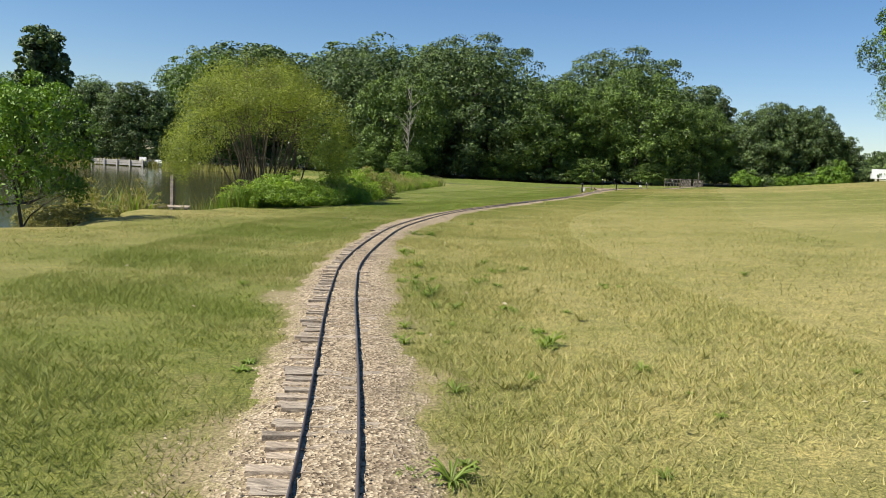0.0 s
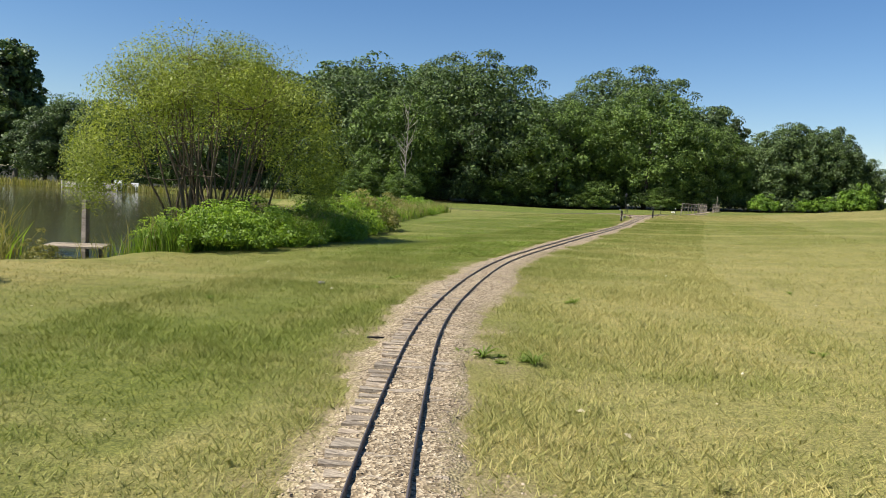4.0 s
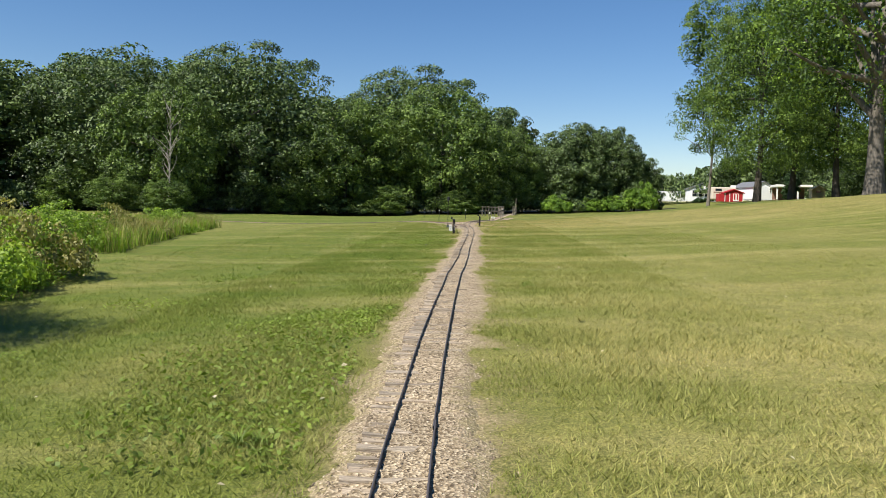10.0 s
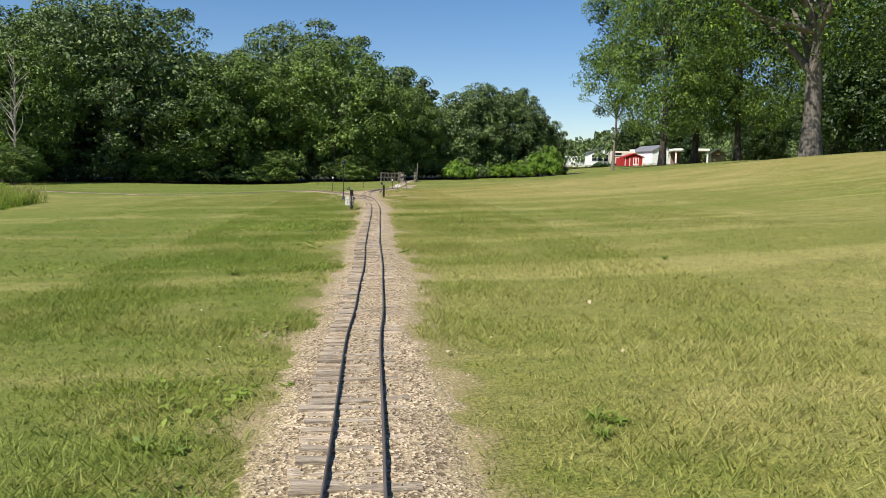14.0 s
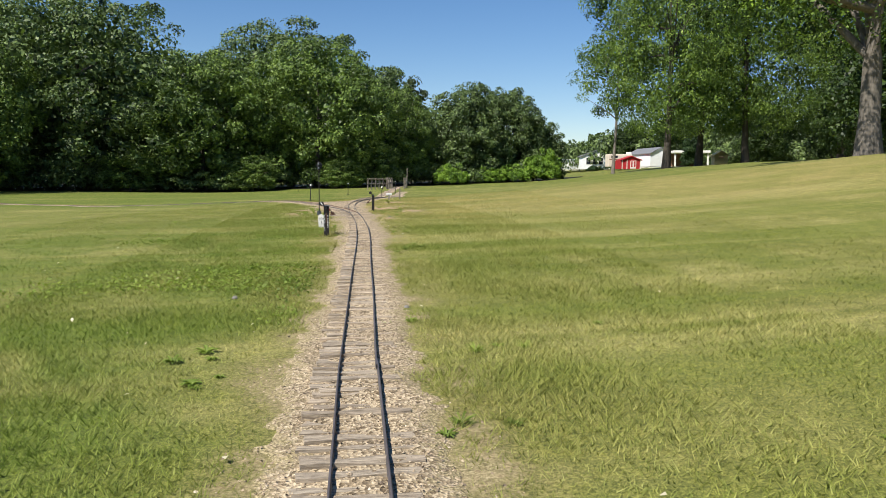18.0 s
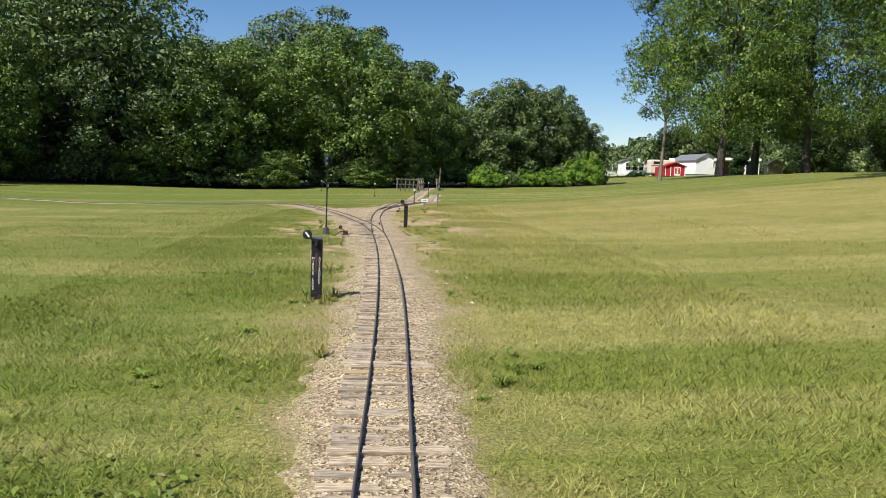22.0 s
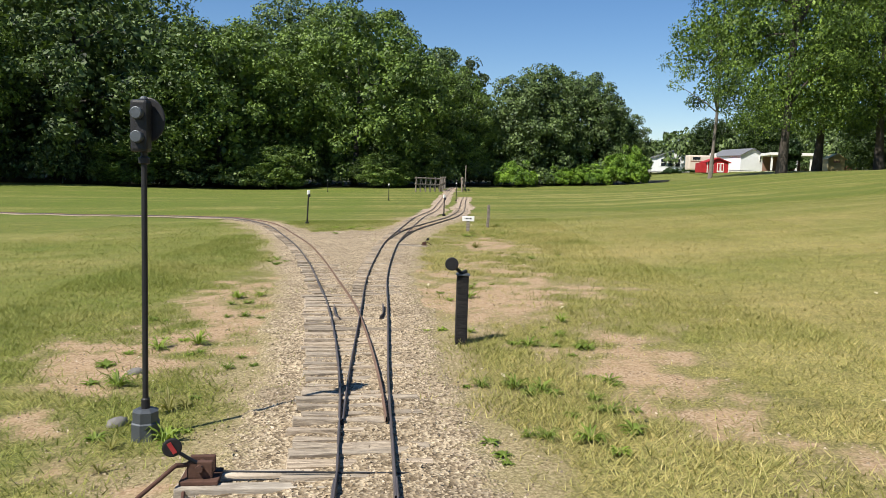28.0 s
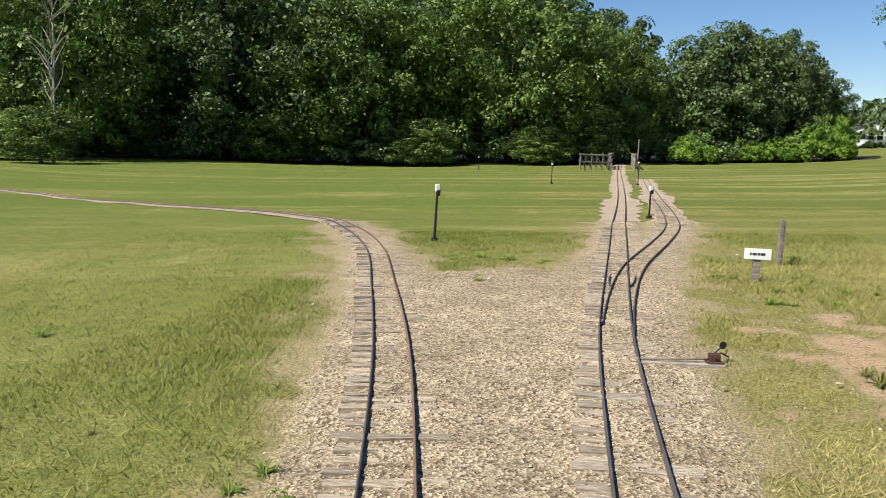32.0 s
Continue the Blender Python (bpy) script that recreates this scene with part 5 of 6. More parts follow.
def low_switch(x, y, turn, reach, label, paint=M_REDPAINT, shade="red arrow"):
    """A low ground throw: two long head blocks, rusty stand and a red disc."""
    ob = thing("ground_throw", pose(x, y, gh(x, y), 0, 0, turn), label, "switch stand")
    for d in (-0.06, 0.045):
        part("head_block", boxed(-0.06, reach, d - 0.026, d + 0.026, -0.02, 0.036, 0.004), M_PALETIE, ob)
    bm = boxed(-0.05, 0.07, -0.06, 0.06, 0.036, 0.05, 0.003)
    box(bm, -0.03, 0.05, -0.035, -0.015, 0.05, 0.105, 0.004)
    box(bm, -0.03, 0.05, 0.015, 0.035, 0.05, 0.105, 0.004)
    tube(bm, (0.01, -0.05, 0.085), (0.01, 0.05, 0.085), 0.012)
    part("stand", bm, M_RUST, ob)
    part("lever", tube(tubed((0.01, 0, 0.085), (-0.06, -0.05, 0.10), 0.008), (-0.06, -0.05, 0.10), (-0.17, -0.20, 0.03), 0.007), M_RUST, ob)
    part("rod", tubed((0.05, 0, 0.06), (reach - 0.02, 0, 0.042), 0.0035), M_IRON, ob)
    part("target_rod", tubed((0.0, -0.03, 0.10), (-0.055, -0.05, 0.145), 0.006), M_IRON, ob)
    d = part("disc", lathe([(0.026, -0.004), (0.030, -0.002), (0.030, 0.002), (0.026, 0.004)], 22, pose(-0.07, -0.055, 0.160, 90, 0, 12)), M_BLACK, ob, "dark disc")
    part("arrow", boxed(-0.007, 0.007, -0.0065, -0.0045, -0.020, 0.020, 0.001), paint, d, shade).matrix_basis = pose(-0.07, -0.056, 0.160, 0, -30, 12)
    return ob


low_switch(-4.87, 45.37, 3, 0.72, "rusty ground throw with a red-marked disc and long wooden blocks")
throw = low_switch(-3.79, 53.55, 186, 0.60, "rusty ground throw with a black disc beside the siding", M_REDPAINT, "red arrow")
throw.matrix_basis = throw.matrix_basis @ Matrix.Diagonal((0.66, 0.66, 0.66, 1))

stand2 = stand_post("switch_stand", -3.84, 47.40, "plain black wooden switch post with a round disc target", 0.415, 0.034)
bm = tubed((0.0, 0.0, 0.42), (-0.06, -0.05, 0.475), 0.010)
tube(bm, (-0.01, -0.02, 0.427), (0.02, 0.02, 0.437), 0.012)
part("crank", bm, M_IRON, stand2)
part("disc", lathe([(0.035, -0.006), (0.039, -0.003), (0.039, 0.003), (0.035, 0.006)], 24, pose(-0.072, -0.06, 0.488, 90, 0, 0)), M_BLACK, stand2)


def marker(x, y, height, label, lean=0.0, white=0.09):
    """A short black post with a white head."""
    ob = thing("marker_post", pose(x, y, gh(x, y), 0, lean, 20), label, "signal")
    part("foot", boxed(-0.035, 0.035, -0.035, 0.035, -0.03, 0.05, 0.004), M_BLACK, ob)
    part("pole", tubed((0, 0, 0.04), (0, 0, height - white), 0.017, 0.014), M_BLACK, ob)
    part("head", boxed(-0.026, 0.026, -0.028, 0.028, height - white, height, 0.008), M_WHITE, ob, "white head")
    part("hood", boxed(-0.012, 0.03, -0.05, -0.028, height - white - 0.05, height - white + 0.02, 0.004), M_IRON, ob)
    return ob


marker(-5.99, 58.75, 0.70, "slim black marker post with a white head", 2)
marker(-2.88, 63.0, 0.56, "slim black marker post with a white head between the tracks")
marker(-4.4, 79.4, 0.80, "distant black marker post with a white head")
marker(-9.0, 100.0, 0.9, "distant black marker post at the field's edge")
marker(-1.25, 78.5, 0.85, "dark marker post near the small bridge", 0, 0.06)

sign = thing("sign", pose(-2.93, 56.12, gh(-2.93, 56.12), 0, 0, -4), "small white lettered board on a wooden post", "sign")
part("post", boxed(-0.028, 0.028, -0.02, 0.02, -0.05, 0.22, 0.005), M_GREYWOOD, sign)
board = part("board", boxed(-0.105, 0.105, -0.032, -0.02, 0.20, 0.29, 0.003), M_WHITE, sign)
for i, w in enumerate((0.012, 0.018, 0.012, 0.016, 0.02, 0.014)):
    part("writing", boxed(-0.062 + i * 0.021, -0.062 + i * 0.021 + w, -0.034, -0.0325, 0.235, 0.255), M_IRON, board)
post = thing("wooden_post", pose(-2.46, 57.1, gh(-2.46, 57.1), 0, 1, 0), "weathered grey split post beside the sign", "post")
part("post", boxed(-0.025, 0.008, -0.025, 0.025, -0.05, 0.44, 0.006), M_GREYWOOD, post)
part("batten", boxed(0.010, 0.026, -0.02, 0.02, -0.05, 0.43, 0.004), M_GREYWOOD, post)

# ---- small timber bridge at the far end ----
BX0, BY0 = 0.05, 98.0
bridge = thing("bridge", pose(BX0, BY0, gh(BX0, BY0), 0, 0, -5.5), "weathered timber trestle footbridge with leaning railings", "bridge")
part("deck", boxed(-0.7, 0.7, 0, 12, -0.12, 0.02, 0.01), M_GREYWOOD, bridge)
for s in (-0.75, 0.75):
    for i in range(7):
        lean = 0.08 * math.sin(i * 2.1 + s)
        part("post", tubed((s, i * 2, -0.3), (s + lean, i * 2, 1.05), 0.06, 0.05, 6), M_GREYWOOD, bridge)
        if i < 6:
            part("brace", tubed((s, i * 2, 0.1), (s, i * 2 + 2, 0.85), 0.04, sides=6), M_GREYWOOD, bridge)
    for z in (0.92, 0.5):
        part("rail", boxed(s - 0.04, s + 0.04, -0.2, 12.2, z, z + 0.09, 0.01), M_GREYWOOD, bridge)
for i in range(6):
    x, y = -0.85 - 0.33 * i, -0.2 - 0.25 * i
    part("post", tubed((x, y, -0.3), (x + 0.05 * math.sin(i * 3), y, 0.95 + 0.05 * (i % 2)), 0.05, 0.045, 6), M_GREYWOOD, bridge)
    if i < 5:
        part("brace", tubed((x, y, 0.05), (x - 0.33, y - 0.25, 0.9), 0.035, sides=6), M_GREYWOOD, bridge)
for z in (0.88, 0.45):
    part("rail", tubed((-0.8, -0.15, z), (-2.55, -1.5, z + 0.03), 0.05, 0.05, 6), M_GREYWOOD, bridge)
bpole = thing("pole", pose(1.3, 101.0, gh(1.3, 101)), "tall thin wooden pole beside the bridge", "pole")
part("shaft", tubed((0, 0, -0.2), (0.05, 0, 1.9), 0.05, 0.04), M_GREYWOOD, bpole)


# ---- houses and sheds on the rise ----
def gable(w, d, h, rise, over=0.25, thick=0.12):
    """Body and two roof slabs of a gabled building, ridge along y; x across."""
    body = bmesh.new()
    pts = [(-w / 2, 0), (w / 2, 0), (w / 2, h), (0, h + rise), (-w / 2, h)]
    a = [body.verts.new((x, 0, z)) for x, z in pts]
    b = [body.verts.new((x, d, z)) for x, z in pts]
    body.faces.new(a)
    body.faces.new(b[::-1])
    for i in range(5):
        j = (i + 1) % 5
        body.faces.new((a[j], a[i], b[i], b[j]))
    slabs = []
    for s in (-1, 1):
        bm = bmesh.new()
        n = math.hypot(w / 2, rise)
        ux, uz = s * w / 2 / n, -rise / n
        px, pz = -uz * s, abs(ux)
        eave = (s * (w / 2) + ux * over, h + uz * over)
        ring = [(0, h + rise + 0.003), eave, (eave[0] + px * thick * 0, eave[1] + thick), (0, h + rise + thick)]
        f = [bm.verts.new((x, -over, z)) for x, z in ring]
        g = [bm.verts.new((x, d + over, z)) for x, z in ring]
        bm.faces.new(f)
        bm.faces.new(g[::-1])
        for i in range(4):
            j = (i + 1) % 4
            bm.faces.new((f[j], f[i], g[i], g[j]))
        bmesh.ops.recalc_face_normals(bm, faces=bm.faces)
        slabs.append(bm)
    bmesh.ops.recalc_face_normals(body, faces=body.faces)
    return body, slabs


def window(parent, x, z, w, h, y=0.0, frame=M_WHITE):
    """A window in a front wall: frame of four bars, a cross bar and the pane."""
    bm = bmesh.new()
    t = 0.07
    box(bm, x - w / 2, x + w / 2, y - 0.05, y - 0.002, z + h / 2 - t, z + h / 2)
    box(bm, x - w / 2, x + w / 2, y - 0.05, y - 0.002, z - h / 2, z - h / 2 + t)
    box(bm, x - w / 2, x - w / 2 + t, y - 0.05, y - 0.002, z - h / 2 + t, z + h / 2 - t)
    box(bm, x + w / 2 - t, x + w / 2, y - 0.05, y - 0.002, z - h / 2 + t, z + h / 2 - t)
    box(bm, x - w / 2 + t, x + w / 2 - t, y - 0.04, y - 0.002, z - 0.025, z + 0.025)
    ob = part("window", bm, frame, parent)
    part("pane", boxed(x - w / 2 + t, x + w / 2 - t, y - 0.02, y - 0.004, z - h / 2 + t, z + h / 2 - t), M_GLASS, ob)
    return ob


def house(name, x, y, turn, w, d, h, rise, wall, roof, label, dz=0.0, category="house"):
    ob = thing(name, pose(x, y, gh(x, y) + dz, 0, 0, turn), label, category)
    body, slabs = gable(w, d, h, rise)
    part("wall", body, wall, ob)
    for s in slabs:
        part("roof", s, roof, ob)
    return ob


cottage = house("cottage", 45.5, 176, -8, 6.2, 9, 2.5, 1.25, M_SIDING, M_ROOF, "white gabled cottage with grey roof behind a hedge", 0.3)
for i in range(3):
    window(cottage, -1.7 + 1.25 * i, 1.6, 0.95, 1.45)
bm = boxed(3.1, 8.2, 2.2, 2.5, 2.3, 2.6)
part("porch_roof", box(bm, 3.1, 8.4, 2.0, 6, 2.5, 2.72), M_ROOF, cottage)
for px in (4.6, 6.4, 8.1):
    part("porch_post", boxed(px - 0.1, px + 0.1, 2.2, 2.4, 0, 2.4), M_WHITE, cottage)
part("porch_back", boxed(3.1, 8.3, 5.2, 5.4, 0, 2.4), M_BRICK, cottage)
part("wing", boxed(-9.5, -3.1, 4, 8, 0, 2.0), M_SIDING, cottage)

shed = house("shed", 45.0, 156, -6, 3.3, 3.0, 1.6, 0.6, M_SHEDRED, M_SHEDRED, "small barn-red shed with white double doors", 0.0, "shed")
for dx in (0.1, 0.62):
    d = part("door", boxed(dx - 0.24, dx + 0.24, -0.06, -0.004, 0.1, 1.48, 0.01), M_WHITE, shed, "white door")
    part("panel", boxed(dx - 0.13, dx + 0.13, -0.075, -0.061, 0.35, 1.38), M_SHEDRED, d)
for dx in (-1.59, 1.59, -0.75):
    part("trim", boxed(dx - 0.06, dx + 0.06, -0.05, -0.004, 0, 1.6), M_WHITE, shed, "white trim")
leanto = part("lean_to", boxed(-2.6, -1.66, 0.2, 2.8, 0, 1.45, 0.02), M_SHEDRED, shed)

home = house("house", 50.3, 156, 4, 3.8, 9, 2.3, 1.0, M_SIDING, M_ROOF, "white sided house with grey shingled roof", 0.1)
window(home, 1.3, 1.7, 0.35, 0.9)
motor = thing("motorhome", pose(45.9, 163, gh(45.9, 163), 0, 0, -4), "cream motorhome parked behind the red shed", "motorhome")
part("body", boxed(-2.6, 2.5, 0, 2.2, 0.4, 2.8, 0.22), M_CREAM, motor)
part("stripe", boxed(-2.35, 2.25, -0.02, -0.003, 1.7, 1.9), M_BRICK, motor, "brown stripe")
part("window", boxed(-2.0, -0.8, -0.02, -0.003, 2.05, 2.5), M_GLASS, motor)
part("roof_unit", boxed(1.2, 2.0, 0.7, 1.7, 2.8, 3.2, 0.08), M_WHITE, motor)

carport = thing("carport", pose(53.8, 150, gh(53.8, 150), 0, 0, -12), "open white carport with a flat roof", "carport")
part("roof", boxed(-3.5, 2.5, -0.3, 6, 2.2, 2.6, 0.03), M_WHITE, carport)
for px in (-3.2, 0.2, 2.2):
    part("post", boxed(px - 0.12, px + 0.12, 0, 0.24, 0, 2.2), M_WHITE, carport)
part("back_wall", boxed(-3.4, 2.4, 5.6, 5.8, 0, 2.2), M_BRICK, carport)

hut = house("shed", 49.8, 133, -12, 1.9, 2.0, 1.5, 0.55, M_YELLOW, M_YELLOW, "small pale-yellow gabled garden shed", 0.0, "shed")
part("vent", boxed(-0.35, 0.35, -0.03, -0.004, 1.05, 1.3), M_BRICK, hut)
tanhome = thing("house", pose(70.0, 165, gh(70.0, 165), 0, 0, -12), "low tan and brick ranch house with a pale roof edge", "house")
part("wall", boxed(-6, 2.6, 0, 7, 0, 2.1), M_TAN, tanhome)
part("skirt", boxed(-2.4, 2.4, -0.15, -0.01, 0, 1.4), M_BRICK, tanhome)
part("roof", boxed(-6.5, 3.1, -0.6, 7.5, 2.1, 2.32, 0.04), M_BRICK, tanhome)
for px in (-5.2, -3.6):
    window(tanhome, px, 1.25, 1.0, 1.0)
cedar = broad_tree("cedar", 190, 4.6, 2.3, 0.1, 60, 0.45, 70, 0.2, L_CEDAR, B_DARK, 0.1, "dark conical cedar beside the carport", 3)
move_thing(cedar, 51.5, 147)
hedge = shrub("hedge", 191, 1.0, 3.2, 50, 60, 0.14, L_CEDAR, B_DARK, "clipped dark hedge before the cottage", 6, 0.3, "hedge")
move_thing(hedge, 44, 172.5)
put_tree(hedge, 47.5, 172.5, 40)

# ---- by the pond ----
wpost = thing("post", pose(-14.8, 18.5, -0.53, 0, 0, 0), "pale wooden post in the pond's edge", "post")
part("post", boxed(-0.06, 0.06, -0.06, 0.06, -0.9, 0.95, 0.012), M_GREYWOOD, wpost)
dockr = thing("dock", pose(-14.2, 17.6, WATER, 0, 0, 30), "low weathered plank dock at the pond's edge", "dock")
for i in range(6):
    part("plank", boxed(-0.7, 0.5, i * 0.16, i * 0.16 + 0.14, 0.16, 0.2), M_TIE, dockr)
for px in (-0.6, 0.4):
    part("post", boxed(px - 0.05, px + 0.05, 0.4, 0.5, -0.6, 0.15), M_GREYWOOD, dockr)

M_PALEWOOD = timber("pale_wood", (0.30, 0.27, 0.23), (0.58, 0.54, 0.48), random=False)
bulk = thing("dock", pose(-63.0, 71.2, WATER, 0, 0, 4), "long grey timber dock along the pond's far bank", "dock")
for i in range(2):
    part("plank", boxed(-3.6, 3.4, 0, 0.09, 0.12 + i * 0.26, 0.12 + i * 0.26 + 0.22, 0.01), M_PALEWOOD, bulk)
for i in range(5):
    part("post", boxed(-3.5 + i * 1.7, -3.32 + i * 1.7, -0.12, 0, -0.6, 0.8, 0.01), M_PALEWOOD, bulk)
part("deck", boxed(-3.6, 3.4, 0.09, 1.6, 0.62, 0.70, 0.01), M_PALEWOOD, bulk)
for dx, h in ((-61.9, 1.0), (-59.7, 0.8)):
    seat = thing("garden_seat", pose(dx, 74.0, gh(dx, 74.0), 0, 0, 10), "small white garden seat on the far bank", "seat")
    part("seat", boxed(-0.45, 0.45, -0.3, 0.3, 0.35, 0.43, 0.02), M_WHITE, seat)
    part("backrest", boxed(-0.45, 0.45, 0.24, 0.30, 0.43, h, 0.02), M_WHITE, seat)
    for px in (-0.4, 0.4):
        part("leg", boxed(px - 0.04, px + 0.04, -0.28, 0.28, -0.05, 0.35, 0.01), M_WHITE, seat)


def lying(name, pts, radius, material, label, category, lift):
    """A cable or rod lying along the ground through the places given."""
    bm = bmesh.new()
    line = smooth_line(pts, 0.06)
    q = rng_of(len(pts))
    limb(bm, [Vector((x + q.normal(0, 0.006), y, gh(x, y) + lift)) for x, y in line], [radius] * len(line), 6)
    ob = part(name, bm, material, None, "", "", True)
    return tagged(ob, label=label, category=category)


lying("cable", [(-4.88, 45.4), (-4.88, 44.86), (-4.87, 44.44), (-4.87, 44.11), (-4.86, 43.87), (-4.85, 43.65)], 0.006, M_RUST, "old rusty cable half sunk in the sandy ground", "cable", 0.026)


# ---- bare margins and sandy patches ----
W_DRY, W_SAND, W_SAND2, W_SAND3 = Waves(21, 0.9), Waves(22, 1.2), Waves(23, 0.36), Waves(24, 0.13)


def dry(x, y):
    """The trodden, dried-out margin of the gravel, above 0 inside."""
    wide = -0.03 + 0.06 * step01(y, 21, 23) * (1 - step01(y, 27, 30)) + 0.18 * step01(y, 36, 42)
    return bed(x, y) + wide + 0.06 + 0.09 * W_DRY(x, y) + 0.04 * W_SAND2(x, y)


def sand(x, y):
    """Bare sandy soil about the switch, above 0 inside."""
    a = 1.15 - np.hypot((x + 3.3) / 1.0, (y - 49.4) / 2.6)
    b = 1 - np.hypot((x + 5.55) / 0.75, (y - 48.0) / 2.8)
    c = 1 - np.hypot((x + 2.9) / 0.8, (y - 53.4) / 2.6)
    d = 0.8 - np.hypot((x + 5.1) / 0.38, (y - 44.0) / 2.4)
    e = 1 - np.hypot((x + 3.65) / 0.40, (y - 43.4) / 1.8)
    f = 1 - np.hypot((x + 2.95) / 0.55, (y - 46.6) / 1.7)
    near = np.maximum.reduce([a, b, c, d, e, f])
    return np.minimum(near, 0.8) + 0.17 * W_SAND(x, y) + 0.20 * W_SAND2(x, y) + 0.10 * W_SAND3(x, y) - 0.42


DX, DY, DV, DQ = cell_sheet(-8.2, 3.2, -6.0, 62.0, 0.08, lambda x, y: np.maximum(dry(x, y) + 0.30, sand(x, y) + 0.45))
dv, sv = dry(DX, DY), np.where(DY > 39, sand(DX, DY), -1)
verge = mesh_ob("verge", np.stack([DX, DY, gz(DX, DY) + np.clip(DV * 0.05, -0.02, 0.006)], 1), DQ, M_VERGE, label="worn verge of dry thatch and bare sandy soil", kind="structure", smooth=True)
tagged(verge, category="soil")
for key, values in (("bare", np.clip(np.maximum(dv * 3.2, sv * 1.6), -1.2, 0.75)), ("soil", np.clip(sv * 2.2, 0, 1))):
    at = verge.data.attributes.new(key, "FLOAT", "POINT")
    at.data.foreach_set("value", values.astype(np.float32))

# ---- ties ----
main_rows = lay_ties(MAIN, track, -1.5, 45.2, 0.090)
near_rows = [m for m in main_rows if 17.5 <= m.translation.y < 31.05]
far_rows = [m for m in main_rows if m.translation.y >= 31.05]
place_ties(near_rows, track)
place_ties(far_rows, track_far_end, {len(far_rows) - 88, len(far_rows) - 47})
place_ties([m for m in main_rows if m.translation.y < 17.5], track_curve)


def spread(y):
    """Extra length of the long ties under the switch, on the left and on the right."""
    gap = float(np.interp(y, RIGHT[:, 1], RIGHT[:, 0]) - np.interp(y, LEFT[:, 1], LEFT[:, 0]))
    return (0.06, gap + 0.02) if y < 49.2 else (0.0, 0.0)


place_ties(lay_ties(LEFT, track_left, 45.4, 62, 0.094, spread), track_left)
place_ties(lay_ties(RIGHT, track_right, 49.2, 62, 0.094), track_right)
place_ties(lay_ties(SIDING, track_siding, 56.8, 70, 0.12), track_siding)

# ---- loose stones ----
r = rng_of(50)


def scatter_stones(count, area, y0, y1, lo, hi, name, label, lift):
    """Small angular stones half sunk in the bed, four sides each."""
    xs, ys = r.uniform(-7.4, 2.8, count * 14), r.uniform(y0, y1, count * 14)
    v = area(xs, ys)
    keep = r.random(len(xs)) < np.clip((v + 0.10) / 0.14, 0, 1)
    xs, ys, v = xs[keep][:count], ys[keep][:count], v[keep][:count]
    n = len(xs)
    z = gz(xs, ys) + lift(xs, ys, v)
    size = r.uniform(lo, hi, n)
    ang = r.uniform(0, 6.283, n)
    ring = []
    for k in range(4):
        a = ang + k * 1.5708 + r.normal(0, 0.3, n)
        q = size * r.uniform(0.7, 1.25, n)
        ring.append(np.stack([xs + q * np.cos(a), ys + q * np.sin(a), z - size * 0.25], 1))
    top = np.stack([xs + size * r.normal(0, 0.25, n), ys + size * r.normal(0, 0.25, n), z + size * r.uniform(0.35, 0.85, n)], 1)
    top2 = top + np.stack([size * r.normal(0, 0.45, n), size * r.normal(0, 0.45, n), -size * r.uniform(0.05, 0.3, n)], 1)
    verts = np.stack(ring + [top, top2], 1).reshape(-1, 3)
    b = np.arange(n)[:, None] * 6
    faces = np.concatenate([b + np.array(f) for f in ((0, 1, 4), (1, 5, 4), (1, 2, 5), (2, 3, 5), (3, 4, 5), (3, 0, 4))])
    return tagged(mesh_ob(name, verts, faces, M_STONE, label=label, kind="stuff"), category="gravel")


scatter_stones(100000, bed, -2.0, 60.0, 0.0034, 0.0080, "gravel", "loose pinkish-grey crushed stones between the ties", lambda x, y, v: bed_height(x, y, v))
scatter_stones(28000, lambda x, y: np.maximum(dry(x, y), sand(x, y) * 0.5 + 0.05) - 0.02, -2.0, 58.0, 0.0035, 0.0105, "gravel", "small stones strewn over the bare margin", lambda x, y, v: 0.006 + 0 * x)

exposed = lambda x, y: np.where(covered(y) < 0.5, 0.24 - rail_distance(x, y).reshape(np.shape(x)), -1.0)
scatter_stones(9000, exposed, 18.0, 58.0, 0.0035, 0.0075, "gravel", "small stones lying on the weathered ties", lambda x, y, v: 0.027 + 0 * x)

# ---- grass ----
W_TALL, W_PATCH = Waves(31, 1.6), Waves(32, 5.0)


def blades(x, y, high, wide, lean, seed):
    """Single bent blades, one triangle each."""
    q = rng_of(seed)
    n = len(x)
    z = gz(x, y) - 0.003
    a, turn = q.uniform(0, 6.283, n), q.uniform(0, 6.283, n)
    h, w = high * q.uniform(0.5, 1.4, n), wide * q.uniform(0.6, 1.4, n)
    sx, sy = np.cos(turn) * w / 2, np.sin(turn) * w / 2
    lx, ly = np.cos(a) * lean * h * q.uniform(0.3, 1.4, n), np.sin(a) * lean * h * q.uniform(0.3, 1.4, n)
    v = np.stack([np.stack([x - sx, y - sy, z], 1), np.stack([x + sx, y + sy, z], 1), np.stack([x + lx, y + ly, z + h * 0.8], 1)], 1).reshape(-1, 3)
    return v, np.arange(3 * n).reshape(-1, 3)


q = rng_of(60)
line_y = np.concatenate([MAIN[:, 1], RIGHT[1:, 1]])
line_x = np.concatenate([MAIN[:, 0], RIGHT[1:, 0]])


